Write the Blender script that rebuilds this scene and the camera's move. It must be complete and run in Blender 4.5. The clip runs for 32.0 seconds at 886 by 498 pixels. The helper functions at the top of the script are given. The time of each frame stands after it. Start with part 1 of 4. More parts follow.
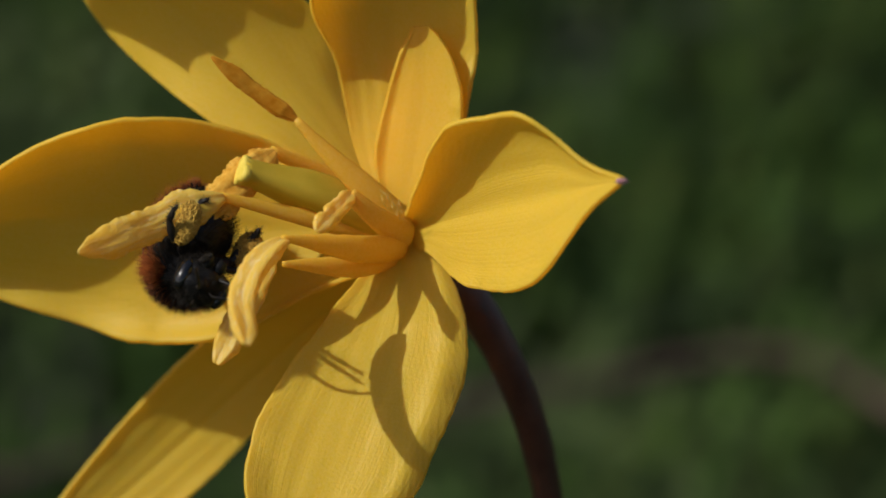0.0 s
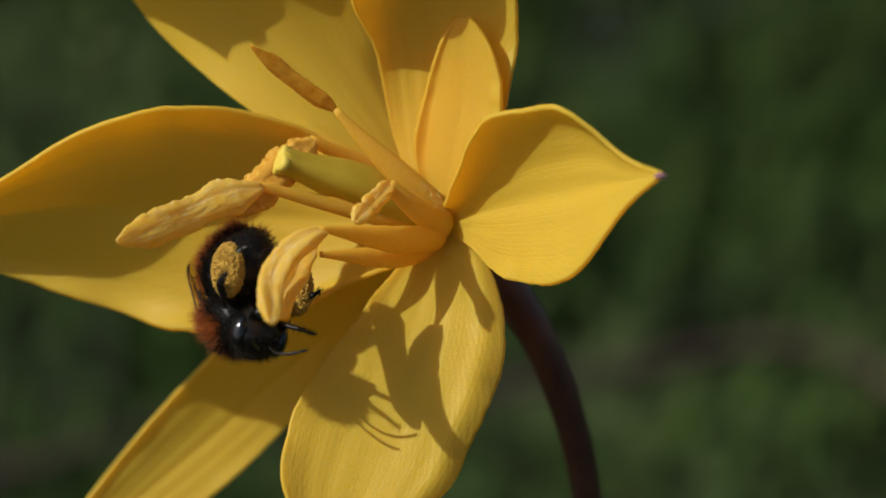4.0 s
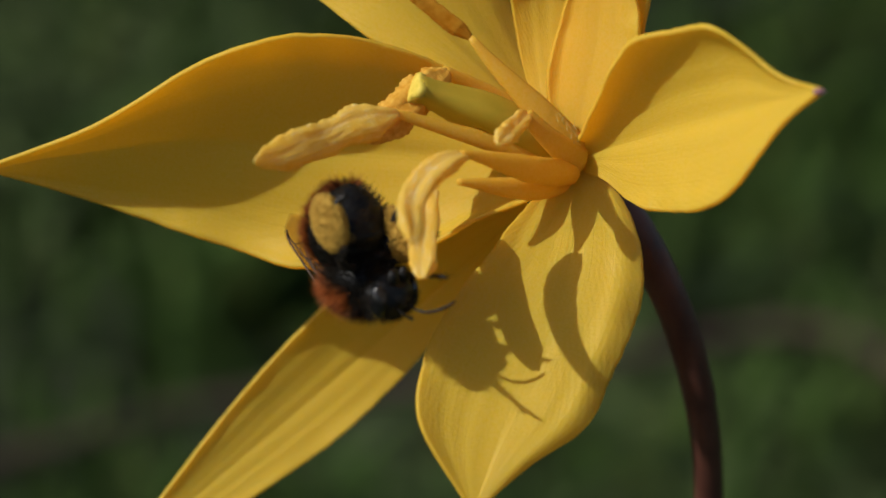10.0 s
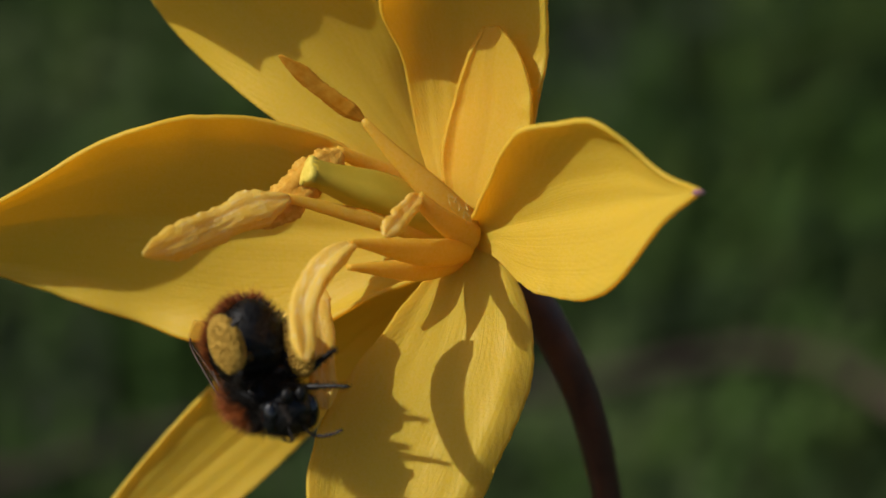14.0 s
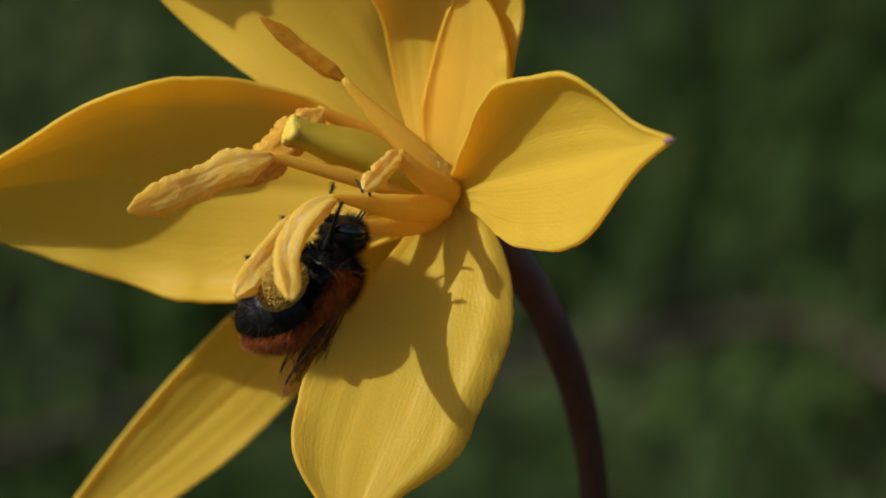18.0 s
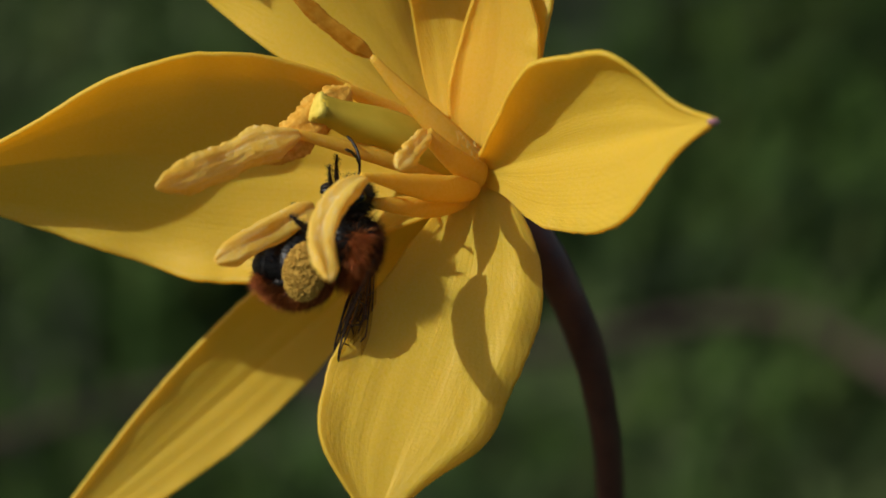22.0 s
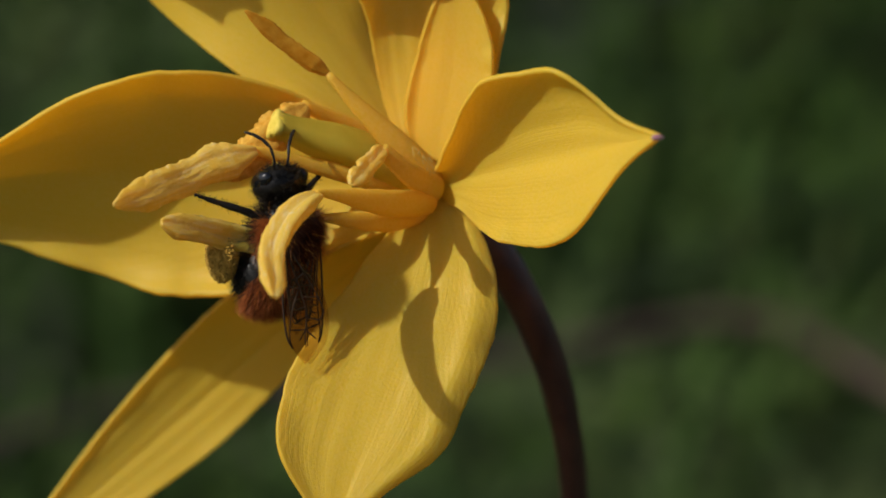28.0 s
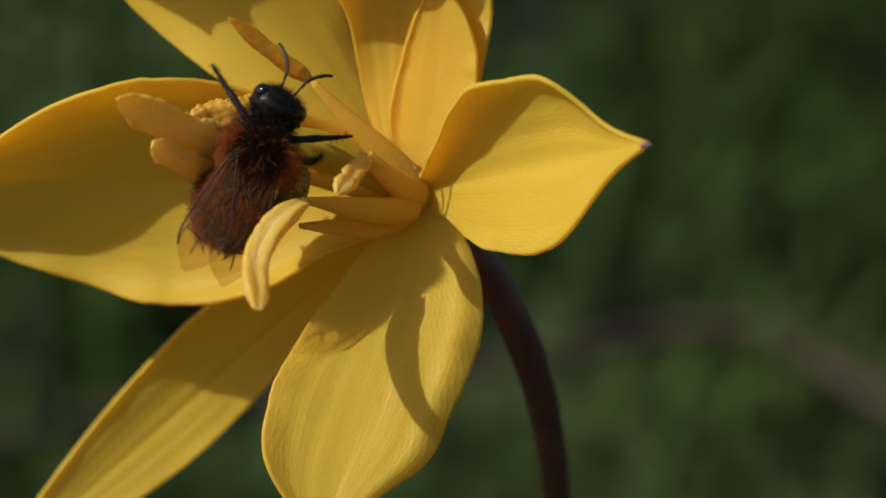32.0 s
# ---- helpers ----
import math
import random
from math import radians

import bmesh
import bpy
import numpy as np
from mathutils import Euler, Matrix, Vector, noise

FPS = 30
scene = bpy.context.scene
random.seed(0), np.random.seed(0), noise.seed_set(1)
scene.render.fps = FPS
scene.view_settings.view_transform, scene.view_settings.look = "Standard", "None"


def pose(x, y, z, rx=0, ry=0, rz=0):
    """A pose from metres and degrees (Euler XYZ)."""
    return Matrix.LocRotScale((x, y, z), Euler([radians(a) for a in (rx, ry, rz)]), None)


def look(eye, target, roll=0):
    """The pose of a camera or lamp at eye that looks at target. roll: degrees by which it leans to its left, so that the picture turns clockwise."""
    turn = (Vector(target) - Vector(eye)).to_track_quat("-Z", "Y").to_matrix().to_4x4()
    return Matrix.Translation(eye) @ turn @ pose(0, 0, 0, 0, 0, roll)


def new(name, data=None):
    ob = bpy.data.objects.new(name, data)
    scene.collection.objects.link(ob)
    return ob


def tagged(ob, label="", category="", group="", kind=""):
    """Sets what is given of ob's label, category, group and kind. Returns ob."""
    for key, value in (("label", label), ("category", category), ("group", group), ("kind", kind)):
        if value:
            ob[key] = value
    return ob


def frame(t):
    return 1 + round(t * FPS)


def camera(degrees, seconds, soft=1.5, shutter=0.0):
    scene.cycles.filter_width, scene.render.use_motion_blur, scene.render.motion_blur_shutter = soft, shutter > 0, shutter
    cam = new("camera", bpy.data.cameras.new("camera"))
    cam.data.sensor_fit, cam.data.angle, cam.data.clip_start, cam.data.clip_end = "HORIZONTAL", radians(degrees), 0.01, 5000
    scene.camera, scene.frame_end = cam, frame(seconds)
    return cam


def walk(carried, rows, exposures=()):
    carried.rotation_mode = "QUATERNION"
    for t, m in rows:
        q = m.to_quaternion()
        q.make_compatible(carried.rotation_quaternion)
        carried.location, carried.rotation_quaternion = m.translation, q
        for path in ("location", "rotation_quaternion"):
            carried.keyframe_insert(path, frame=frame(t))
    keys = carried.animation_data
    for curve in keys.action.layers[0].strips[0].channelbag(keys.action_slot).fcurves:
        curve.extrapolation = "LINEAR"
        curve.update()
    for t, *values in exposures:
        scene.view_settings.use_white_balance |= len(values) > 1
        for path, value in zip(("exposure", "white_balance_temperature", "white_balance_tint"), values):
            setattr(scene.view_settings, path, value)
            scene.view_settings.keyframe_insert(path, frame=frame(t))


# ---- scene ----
# the flower hangs before the lens: x to the right, y away from the lens, z up, in millimetres
LENS = 20.0
EYE = (0.0, 0.0, 0.25)
PITCH = -20.0
AIM = [
    (0, 0.0, 0.18),
    (0.5, 0.026, 0.103),
    (1, 0.064, -0.077),
    (1.5, 0.206, 0.0),
    (2, 0.361, 0.103),
    (2.5, 0.464, 0.142),
    (3, 0.477, 0.077),
    (3.5, 0.477, 0.0),
    (5.5, 0.631, -0.361),
    (6, 0.619, -0.477),
    (6.5, 0.541, -0.515),
    (7, 0.464, -0.515),
    (7.5, 0.58, -0.322),
    (8, 0.554, -0.193),
    (8.5, 0.593, -0.155),
    (9, 0.722, -0.232),
    (9.5, 0.876, -0.155),
    (10, 0.722, -0.399),
    (10.5, 0.283, -0.374),
    (11, 0.142, -0.412),
    (11.5, 0.103, -0.438),
    (12, 0.129, -0.335),
    (12.5, -0.039, -0.142),
    (13, 0.0, 0.0),
    (13.5, -0.052, 0.039),
    (14, 0.168, 0.155),
    (14.5, 0.18, 0.103),
    (15, -0.013, -0.18),
    (15.5, 0.18, -0.322),
    (17.5, 0.387, -0.361),
    (18, 0.232, -0.541),
    (18.5, 0.271, -0.528),
    (19, 0.232, -0.58),
    (19.5, 0.129, -0.722),
    (20, 0.064, -0.709),
    (20.5, 0.064, -0.683),
    (21, -0.052, -0.657),
    (21.5, -0.077, -0.554),
    (22, -0.245, -0.696),
    (22.5, -0.412, -0.696),
    (23, -0.477, -0.644),
    (23.5, -0.49, -0.657),
    (24, -0.477, -0.515),
    (24.5, -0.747, -0.477),
    (26.5, -0.941, -0.528),
    (27, -0.825, -0.515),
    (27.5, -0.58, -0.503),
    (28, -0.709, -0.58),
    (28.5, -0.838, -0.58),
    (29, -0.76, -0.387),
    (29.5, -0.786, -0.283),
    (30, -0.49, -0.168),
    (30.5, -0.554, -0.283),
    (31, -0.567, -0.193),
    (31.5, -1.031, -0.296),
    (32, -1.186, -0.412),
]
SWAY = [
    (0, -2.34, 177.33, 2.26, -1.23, 0.13, 2.01),
    (0.5, -2.66, 176.54, 2.32, -0.85, 0, 2.81),
    (1, -3.03, 176.26, 2.32, -0.57, -0.16, 2.67),
    (1.5, -3.6, 177.58, 2.22, -1.02, -0.09, 2.18),
    (2, -2.39, 176.13, 1.85, -0.94, -0.3, 2.47),
    (2.5, -2.22, 175.56, 1.68, -0.58, -0.31, 2.44),
    (3, -2.44, 178.2, 1.9, -0.72, 0.23, 1.24),
    (3.5, -1.38, 177.58, 2.27, -0.84, 0.38, 1.31),
    (5.5, -0.83, 176.36, 1.94, -0.01, 0.56, 1.4),
    (6, -0.89, 175.79, 2.35, -0.12, 0.44, 1.4),
    (6.5, -0.61, 175.15, 3.02, -0.1, -0.06, 2.59),
    (7, 0.46, 175.14, 3.02, -0.35, 0.33, 2.97),
    (7.5, 0.09, 175.44, 2.61, 0.07, 0.28, 3.47),
    (8, 0.19, 175.99, 2.72, -0.62, 0.41, 2.67),
    (8.5, 1.45, 175.95, 2.75, -1.28, 0.67, 2.96),
    (9, 2.62, 176.25, 3.23, -1.53, 0.64, 2.76),
    (9.5, 5.1, 175.62, 4.43, -1.75, 0.03, 3.96),
    (10, 7.43, 173.45, 5.56, -3.92, 0.89, 2.97),
    (10.5, 6, 173.41, 5.65, -3, 0.28, 4.57),
    (11, 0.36, 174.72, 2.45, -0.16, 0.55, 2.26),
    (11.5, 0.4, 175.94, 3.64, -1.44, 0.33, 2.33),
    (12, 4.59, 177.09, 5.36, -3.09, 1.2, 1.7),
    (12.5, -0.74, 175.11, 2.11, -0.14, 0.93, 1.63),
    (13, -3.25, 178.28, 1.94, -0.48, 0.47, 0.09),
    (13.5, 0.86, 177.3, 2.96, -1.51, 0.56, 1.96),
    (14, 1.78, 174.76, 1.99, 0.01, 0.93, 2.04),
    (14.5, -0.6, 177.5, 2.41, -0.73, 0.46, 0.92),
    (15, 1.74, 177.74, 3.29, -1.33, 0.48, 1.24),
    (15.5, 4.73, 173.57, 2.99, -0.37, 1.23, 2.67),
    (17.5, 2.07, 175.37, 2.78, -0.31, 0.46, 2.85),
    (18, 0.2, 178.29, 2.87, -1.34, 0.24, 1.81),
    (18.5, 1.43, 175.42, 2.46, -0.31, 0.3, 2.82),
    (19, 1.79, 176.31, 2.91, -0.62, 0.03, 3.03),
    (19.5, -0.51, 179.04, 3.34, -1.22, -0.38, 2.01),
    (20, 2.25, 176.39, 3.73, -1.06, 0.52, 2.85),
    (20.5, 4.58, 173.47, 3.55, -1.4, 0.96, 3.59),
    (21, 0.49, 176.31, 2.81, -1.09, 0.64, 2.32),
    (21.5, 0.9, 177.23, 3.27, -1.23, 0.89, 2.41),
    (22, 3.4, 175.12, 3.67, -1.33, 0.96, 3.67),
    (22.5, 1.8, 176.03, 3.47, -0.96, 0.99, 3.61),
    (23, 0.37, 177.87, 3.14, -0.99, 0.63, 2.55),
    (23.5, 1.64, 176.49, 3.24, -0.89, 0.89, 2.73),
    (24, 0.9, 175.79, 2.85, -0.63, 0.89, 2.93),
    (24.5, -0.44, 177.53, 2.43, -0.51, 0.64, 2.24),
    (26.5, 0.81, 177.25, 1.85, 0.12, 0.54, 1.15),
    (27, 1.45, 178.21, 2.53, -0.64, 0.46, 1.54),
    (27.5, 1.58, 178.02, 2.62, -0.62, 0.62, 2.04),
    (28, 1.81, 178.21, 3.1, -0.99, 0.72, 2.28),
    (28.5, 2.05, 178.51, 3.27, -1.1, 0.46, 2.32),
    (29, 1.19, 176.8, 2.54, 0.01, 0.29, 2.27),
    (29.5, 1.48, 178.48, 2.53, -0.14, 0.25, 1.69),
    (30, 2.59, 177.87, 2.71, -0.62, 0.51, 1.65),
    (30.5, 2.45, 176.14, 1.95, 0.45, 0.51, 2.27),
    (31, 1.13, 177.84, 2.61, -0.26, 0.64, 1.31),
    (31.5, 2.34, 178.2, 3.07, -0.5, 0.5, 2.26),
    (32, 2.06, 177.6, 3.13, -0.65, 0.68, 3.01),
]


def cam_pose(yaw, pitch):
    return pose(*EYE, 90 + PITCH + pitch, 0, yaw)


cam = camera(LENS, 32.0, soft=1.7, shutter=0.5)
cam.data.dof.use_dof = True
cam.data.dof.focus_distance = 0.170
cam.data.dof.aperture_fstop = 21.0
walk(cam, [(t, cam_pose(a, b)) for t, a, b in AIM], exposures=((0.0, 0.18), (32.0, 0.18)))

# ---------------- light ----------------
TO_WORLD = pose(0, 0, 0, PITCH, 0, 0)
SUN_WAY = (TO_WORLD.to_3x3() @ Vector((0.67, 0.49, -0.555))).normalized()
world = bpy.data.worlds.new("sky")
scene.world = world
world.use_nodes = True
wn = world.node_tree
sky = wn.nodes.new("ShaderNodeTexSky")
sky.sky_type, sky.sun_disc = "NISHITA", False
sky.dust_density = 2.0
sky.sun_elevation = math.asin(-SUN_WAY.z)
sky.sun_rotation = math.atan2(-SUN_WAY.x, -SUN_WAY.y)
wn.nodes["Background"].inputs["Strength"].default_value = 0.068
wn.links.new(sky.outputs[0], wn.nodes["Background"].inputs["Color"])
sun = new("sun", bpy.data.lights.new("sun", "SUN"))
sun.data.energy, sun.data.angle, sun.data.color = 3.1, radians(0.55), (1.0, 0.97, 0.90)
sun.matrix_world = look((0, 0, 3), Vector((0, 0, 3)) + SUN_WAY)


# ---------------- materials ----------------
def mat(name):
    m = bpy.data.materials.new(name)
    m.use_nodes = True
    return m, m.node_tree, m.node_tree.nodes["Principled BSDF"]


def node(tree, kind, **values):
    n = tree.nodes.new(kind)
    for key, value in values.items():
        n.inputs[key].default_value = value
    return n


def ramp(tree, fac, stops):
    r = tree.nodes.new("ShaderNodeValToRGB")
    while len(r.color_ramp.elements) < len(stops):
        r.color_ramp.elements.new(0.5)
    for e, (p, c) in zip(r.color_ramp.elements, stops):
        e.position, e.color = p, (*c, 1)
    tree.links.new(fac, r.inputs[0])
    return r.outputs[0]


def mix(tree, fac, a, b):
    m = tree.nodes.new("ShaderNodeMix")
    m.data_type, m.blend_type = "RGBA", "MIX"
    for i, v in ((0, fac), (6, a), (7, b)):
        if hasattr(v, "links"):
            tree.links.new(v, m.inputs[i])
        elif i:
            m.inputs[i].default_value = (*v, 1)
        else:
            m.inputs[i].default_value = v
    return m.outputs[2]


def grain(tree, scale, detail=4.0, stretch=(1, 1, 1), coord="Object", rough=0.55):
    c = tree.nodes.new("ShaderNodeTexCoord")
    mp = tree.nodes.new("ShaderNodeMapping")
    mp.inputs["Scale"].default_value = stretch
    tree.links.new(c.outputs[coord], mp.inputs[0])
    n = node(tree, "ShaderNodeTexNoise", Scale=scale, Detail=detail, Roughness=rough)
    tree.links.new(mp.outputs[0], n.inputs["Vector"])
    return n.outputs["Fac"]


def bump(tree, bsdf, height, strength, dist):
    b = node(tree, "ShaderNodeBump", Strength=strength, Distance=dist)
    tree.links.new(height, b.inputs["Height"])
    for s in (bsdf if isinstance(bsdf, (list, tuple)) else [bsdf]):
        tree.links.new(b.outputs[0], s.inputs["Normal"])


def petal_mat(name, inner, deep, through_share, along, rough_bump=0.25, crest=None):
    """Yellow tissue: fine lengthwise veins, blotches, light passing through."""
    m, t, p = mat(name)
    veins = grain(t, 1.0, 5.0, (70, 2.2, 1) if along else (2600, 2600, 300), "UV" if along else "Object")
    blot = grain(t, 260.0, 4.0)
    fine = grain(t, 5200.0, 3.0)
    c = mix(t, ramp(t, veins, [(0.2, (0.55, 0.55, 0.55)), (0.55, (1, 1, 1))]), deep, inner)
    c = mix(t, ramp(t, blot, [(0.3, (0.75, 0.75, 0.75)), (0.7, (0, 0, 0))]), c, tuple(0.5 * (a + b) for a, b in zip(inner, deep)))
    c = mix(t, 0.27, c, ramp(t, fine, [(0.3, deep), (0.75, (1.0, 0.82, 0.36))]))
    if crest:
        geo = t.nodes.new("ShaderNodeNewGeometry")
        c = mix(t, ramp(t, geo.outputs["Pointiness"], [(0.500, (0, 0, 0)), (0.55, (0.8, 0.8, 0.8))]), c, crest)
        c = mix(t, ramp(t, grain(t, 1.0, 5.0, (3600, 3600, 700)), [(0.52, (0, 0, 0)), (0.66, (0.55, 0.55, 0.55))]), c, crest)
        c = mix(t, ramp(t, grain(t, 700.0, 3.0), [(0.36, (0.5, 0.5, 0.5)), (0.5, (0, 0, 0))]), c, tuple(k * v for k, v in zip((0.98, 0.90, 0.7), deep)))
    t.links.new(c, p.inputs["Base Color"])
    p.inputs["Roughness"].default_value = 0.46
    p.inputs["Specular IOR Level"].default_value = 0.32
    tr = t.nodes.new("ShaderNodeBsdfTranslucent")
    t.links.new(mix(t, 0.75, c, (1.0, 0.585, 0.05)), tr.inputs["Color"])
    ms = t.nodes.new("ShaderNodeMixShader")
    ms.inputs[0].default_value = through_share
    t.links.new(p.outputs[0], ms.inputs[1])
    t.links.new(tr.outputs[0], ms.inputs[2])
    t.links.new(ms.outputs[0], t.nodes["Material Output"].inputs["Surface"])
    h = mix(t, 0.4, veins, fine)
    if along:
        # feathered ridges that run from the midrib out to the rim
        c0 = t.nodes.new("ShaderNodeTexCoord")
        sx = t.nodes.new("ShaderNodeSeparateXYZ")
        t.links.new(c0.outputs["UV"], sx.inputs[0])

        def calc(op, x, y):
            q = t.nodes.new("ShaderNodeMath")
            q.operation = op
            for i, w in enumerate((x, y)):
                if hasattr(w, "links"):
                    t.links.new(w, q.inputs[i])
                else:
                    q.inputs[i].default_value = w
            return q.outputs[0]

        off = calc("ABSOLUTE", calc("SUBTRACT", calc("FRACT", sx.outputs[0], 0.0), 0.5), 0.0)
        warp = calc("MULTIPLY", grain(t, 420.0, 3.0), 9.0)
        lines = calc("SINE", calc("ADD", calc("SUBTRACT", calc("MULTIPLY", sx.outputs[1], 150.0), calc("MULTIPLY", off, 150.0)), warp), 0.0)
        rim = calc("MULTIPLY", calc("MULTIPLY", lines, off), 0.33)
        h = calc("ADD", h, calc("MULTIPLY", rim, grain(t, 180.0, 2.0)))
    bump(t, [p, tr], h, rough_bump, 0.00022)
    return m


def plain_mat(name, a, b, scale, rough=0.5, spec=0.4, bumps=0.3, dist=0.0001, detail=4.0, sheer=0.0):
    m, t, p = mat(name)
    g = grain(t, scale, detail)
    c = ramp(t, g, [(0.3, a), (0.7, b)])
    t.links.new(c, p.inputs["Base Color"])
    if sheer:
        tr = t.nodes.new("ShaderNodeBsdfTranslucent")
        t.links.new(c, tr.inputs["Color"])
        ms = t.nodes.new("ShaderNodeMixShader")
        ms.inputs[0].default_value = sheer
        t.links.new(p.outputs[0], ms.inputs[1])
        t.links.new(tr.outputs[0], ms.inputs[2])
        t.links.new(ms.outputs[0], t.nodes["Material Output"].inputs["Surface"])
    p.inputs["Roughness"].default_value, p.inputs["Specular IOR Level"].default_value = rough, spec
    bump(t, p, g, bumps, dist)
    return m


TEPAL = petal_mat("tepal_yellow", (0.93, 0.735, 0.054), (0.87, 0.640, 0.028), 0.57, True, 0.28)
FILAMENT = petal_mat("filament_yellow", (0.90, 0.63, 0.045), (0.82, 0.53, 0.025), 0.5, False, 0.2)
ANTHER = petal_mat("anther_yellow", (0.96, 0.74, 0.12), (0.92, 0.63, 0.055), 0.5, False, 0.5, (0.96, 0.87, 0.45))
ANTHER_BROWN = plain_mat("anther_brown", (0.74, 0.29, 0.012), (0.93, 0.48, 0.05), 1100, 0.85, 0.1, 0.3, 0.00014, 6.0, sheer=0.3)
ANTHER_ORANGE = plain_mat("anther_orange", (0.74, 0.36, 0.03), (0.93, 0.58, 0.10), 2200, 0.7, 0.2, 0.6, 0.0002, sheer=0.35)
PISTIL = plain_mat("pistil_green", (0.62, 0.460, 0.038), (0.73, 0.545, 0.062), 420, 0.55, 0.25, 0.2, sheer=0.45)
STIGMA = plain_mat("stigma_pale", (0.58, 0.44, 0.05), (0.72, 0.54, 0.09), 2400, 0.7, 0.3, 0.6)
PALE = plain_mat("pale_fuzz", (0.74, 0.55, 0.14), (0.86, 0.70, 0.28), 900, 0.7, 0.2, 0.0)
STEM = plain_mat("stem_purple_brown", (0.060, 0.020, 0.014), (0.105, 0.040, 0.026), 420, 0.42, 0.45, 0.2)
TIP = plain_mat("tip_purple", (0.26, 0.09, 0.13), (0.50, 0.30, 0.24), 1200, 0.5)
SHELL = plain_mat("shell_black", (0.003, 0.003, 0.003), (0.011, 0.009, 0.007), 2500, 0.42, 0.3, 0.6, 0.00006)
LEG = plain_mat("leg_black", (0.005, 0.004, 0.004), (0.022, 0.016, 0.012), 3000, 0.5, 0.35, 0.3, 0.00005)
EYE_M = plain_mat("eye_black", (0.004, 0.004, 0.005), (0.008, 0.008, 0.009), 9000, 0.14, 0.7, 0.3, 0.00003)
HAIR_BLACK = plain_mat("hair_black", (0.005, 0.004, 0.003), (0.026, 0.018, 0.011), 1500, 0.6, 0.2, 0.0)
HAIR_RED = plain_mat("hair_fox_red", (0.018, 0.006, 0.003), (0.090, 0.023, 0.007), 1200, 0.55, 0.4, 0.0, sheer=0.45)
HAIR_FOX = plain_mat("hair_fox_orange", (0.24, 0.054, 0.011), (0.70, 0.23, 0.052), 1200, 0.55, 0.4, 0.0, sheer=0.5)
HAIR_ORANGE = plain_mat("hair_orange", (0.44, 0.13, 0.026), (0.92, 0.43, 0.11), 1200, 0.55, 0.4, 0.0, sheer=0.5)
POLLEN = plain_mat("pollen_gold", (0.33, 0.19, 0.030), (0.62, 0.38, 0.075), 3400, 0.9, 0.1, 0.9, 0.0002)
PALE_BLADE = plain_mat("grass_grey_green", (0.040, 0.063, 0.020), (0.085, 0.114, 0.038), 60, 0.75, 0.15, 0.2)
VEIN = plain_mat("vein_brown", (0.030, 0.014, 0.008), (0.06, 0.03, 0.015), 800, 0.5)
TWIG = plain_mat("dry_stem_brown", (0.048, 0.030, 0.023), (0.085, 0.057, 0.044), 90, 0.8, 0.2, 0.4, 0.001)


def wing_mat():
    m, t, p = mat("wing_membrane")
    p.inputs["Base Color"].default_value = (0.20, 0.12, 0.06, 1)
    p.inputs["Roughness"].default_value = 0.25
    p.inputs["Specular IOR Level"].default_value = 0.3
    g = grain(t, 900, 3)
    bump(t, p, g, 0.5, 0.0001)
    tr = t.nodes.new("ShaderNodeBsdfTransparent")
    tr.inputs["Color"].default_value = (0.95, 0.89, 0.78, 1)
    ms = t.nodes.new("ShaderNodeMixShader")
    ms.inputs[0].default_value = 0.92
    t.links.new(p.outputs[0], ms.inputs[1])
    t.links.new(tr.outputs[0], ms.inputs[2])
    t.links.new(ms.outputs[0], t.nodes["Material Output"].inputs["Surface"])
    return m


WING = wing_mat()


def ground_mat():
    m, t, p = mat("grassy_soil")
    g = grain(t, 9.0, 6.0)
    f = grain(t, 70.0, 4.0)
    c = ramp(t, g, [(0.30, (0.013, 0.013, 0.006)), (0.5, (0.020, 0.034, 0.007)), (0.72, (0.034, 0.060, 0.010))])
    c = mix(t, 0.4, c, ramp(t, f, [(0.3, (0.014, 0.011, 0.007)), (0.7, (0.025, 0.038, 0.010))]))
    t.links.new(c, p.inputs["Base Color"])
    p.inputs["Roughness"].default_value = 0.95
    bump(t, p, f, 0.6, 0.01)
    return m


def blade_mat():
    m, t, p = mat("grass_green")
    geo = t.nodes.new("ShaderNodeNewGeometry")
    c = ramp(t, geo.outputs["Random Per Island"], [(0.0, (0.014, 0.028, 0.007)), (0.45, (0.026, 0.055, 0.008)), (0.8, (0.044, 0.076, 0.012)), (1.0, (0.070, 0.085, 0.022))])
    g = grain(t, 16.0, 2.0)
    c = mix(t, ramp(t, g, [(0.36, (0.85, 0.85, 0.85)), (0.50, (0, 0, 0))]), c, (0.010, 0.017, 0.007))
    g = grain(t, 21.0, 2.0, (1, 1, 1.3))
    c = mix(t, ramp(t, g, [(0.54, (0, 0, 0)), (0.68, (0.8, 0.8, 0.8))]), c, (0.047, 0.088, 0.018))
    t.links.new(c, p.inputs["Base Color"])
    p.inputs["Roughness"].default_value = 0.8
    p.inputs["Specular IOR Level"].default_value = 0.12
    return m


GROUND, BLADE = ground_mat(), blade_mat()


# ---------------- mesh helpers ----------------
def V(x, y, z):
    return Vector((x, y, z)) * 0.001


def mesh_of(name, verts, faces, material, smooth=True):
    me = bpy.data.meshes.new(name)
    me.from_pydata([tuple(v) for v in verts], [], faces)
    me.update()
    if smooth:
        me.polygons.foreach_set("use_smooth", [True] * len(me.polygons))
    me.materials.append(material)
    return me


def part(name, me, parent, label="", m=None):
    ob = new(name, me)
    ob.parent = parent
    if m is not None:
        ob.matrix_basis = m
    if label:
        ob["label"] = label
    return ob


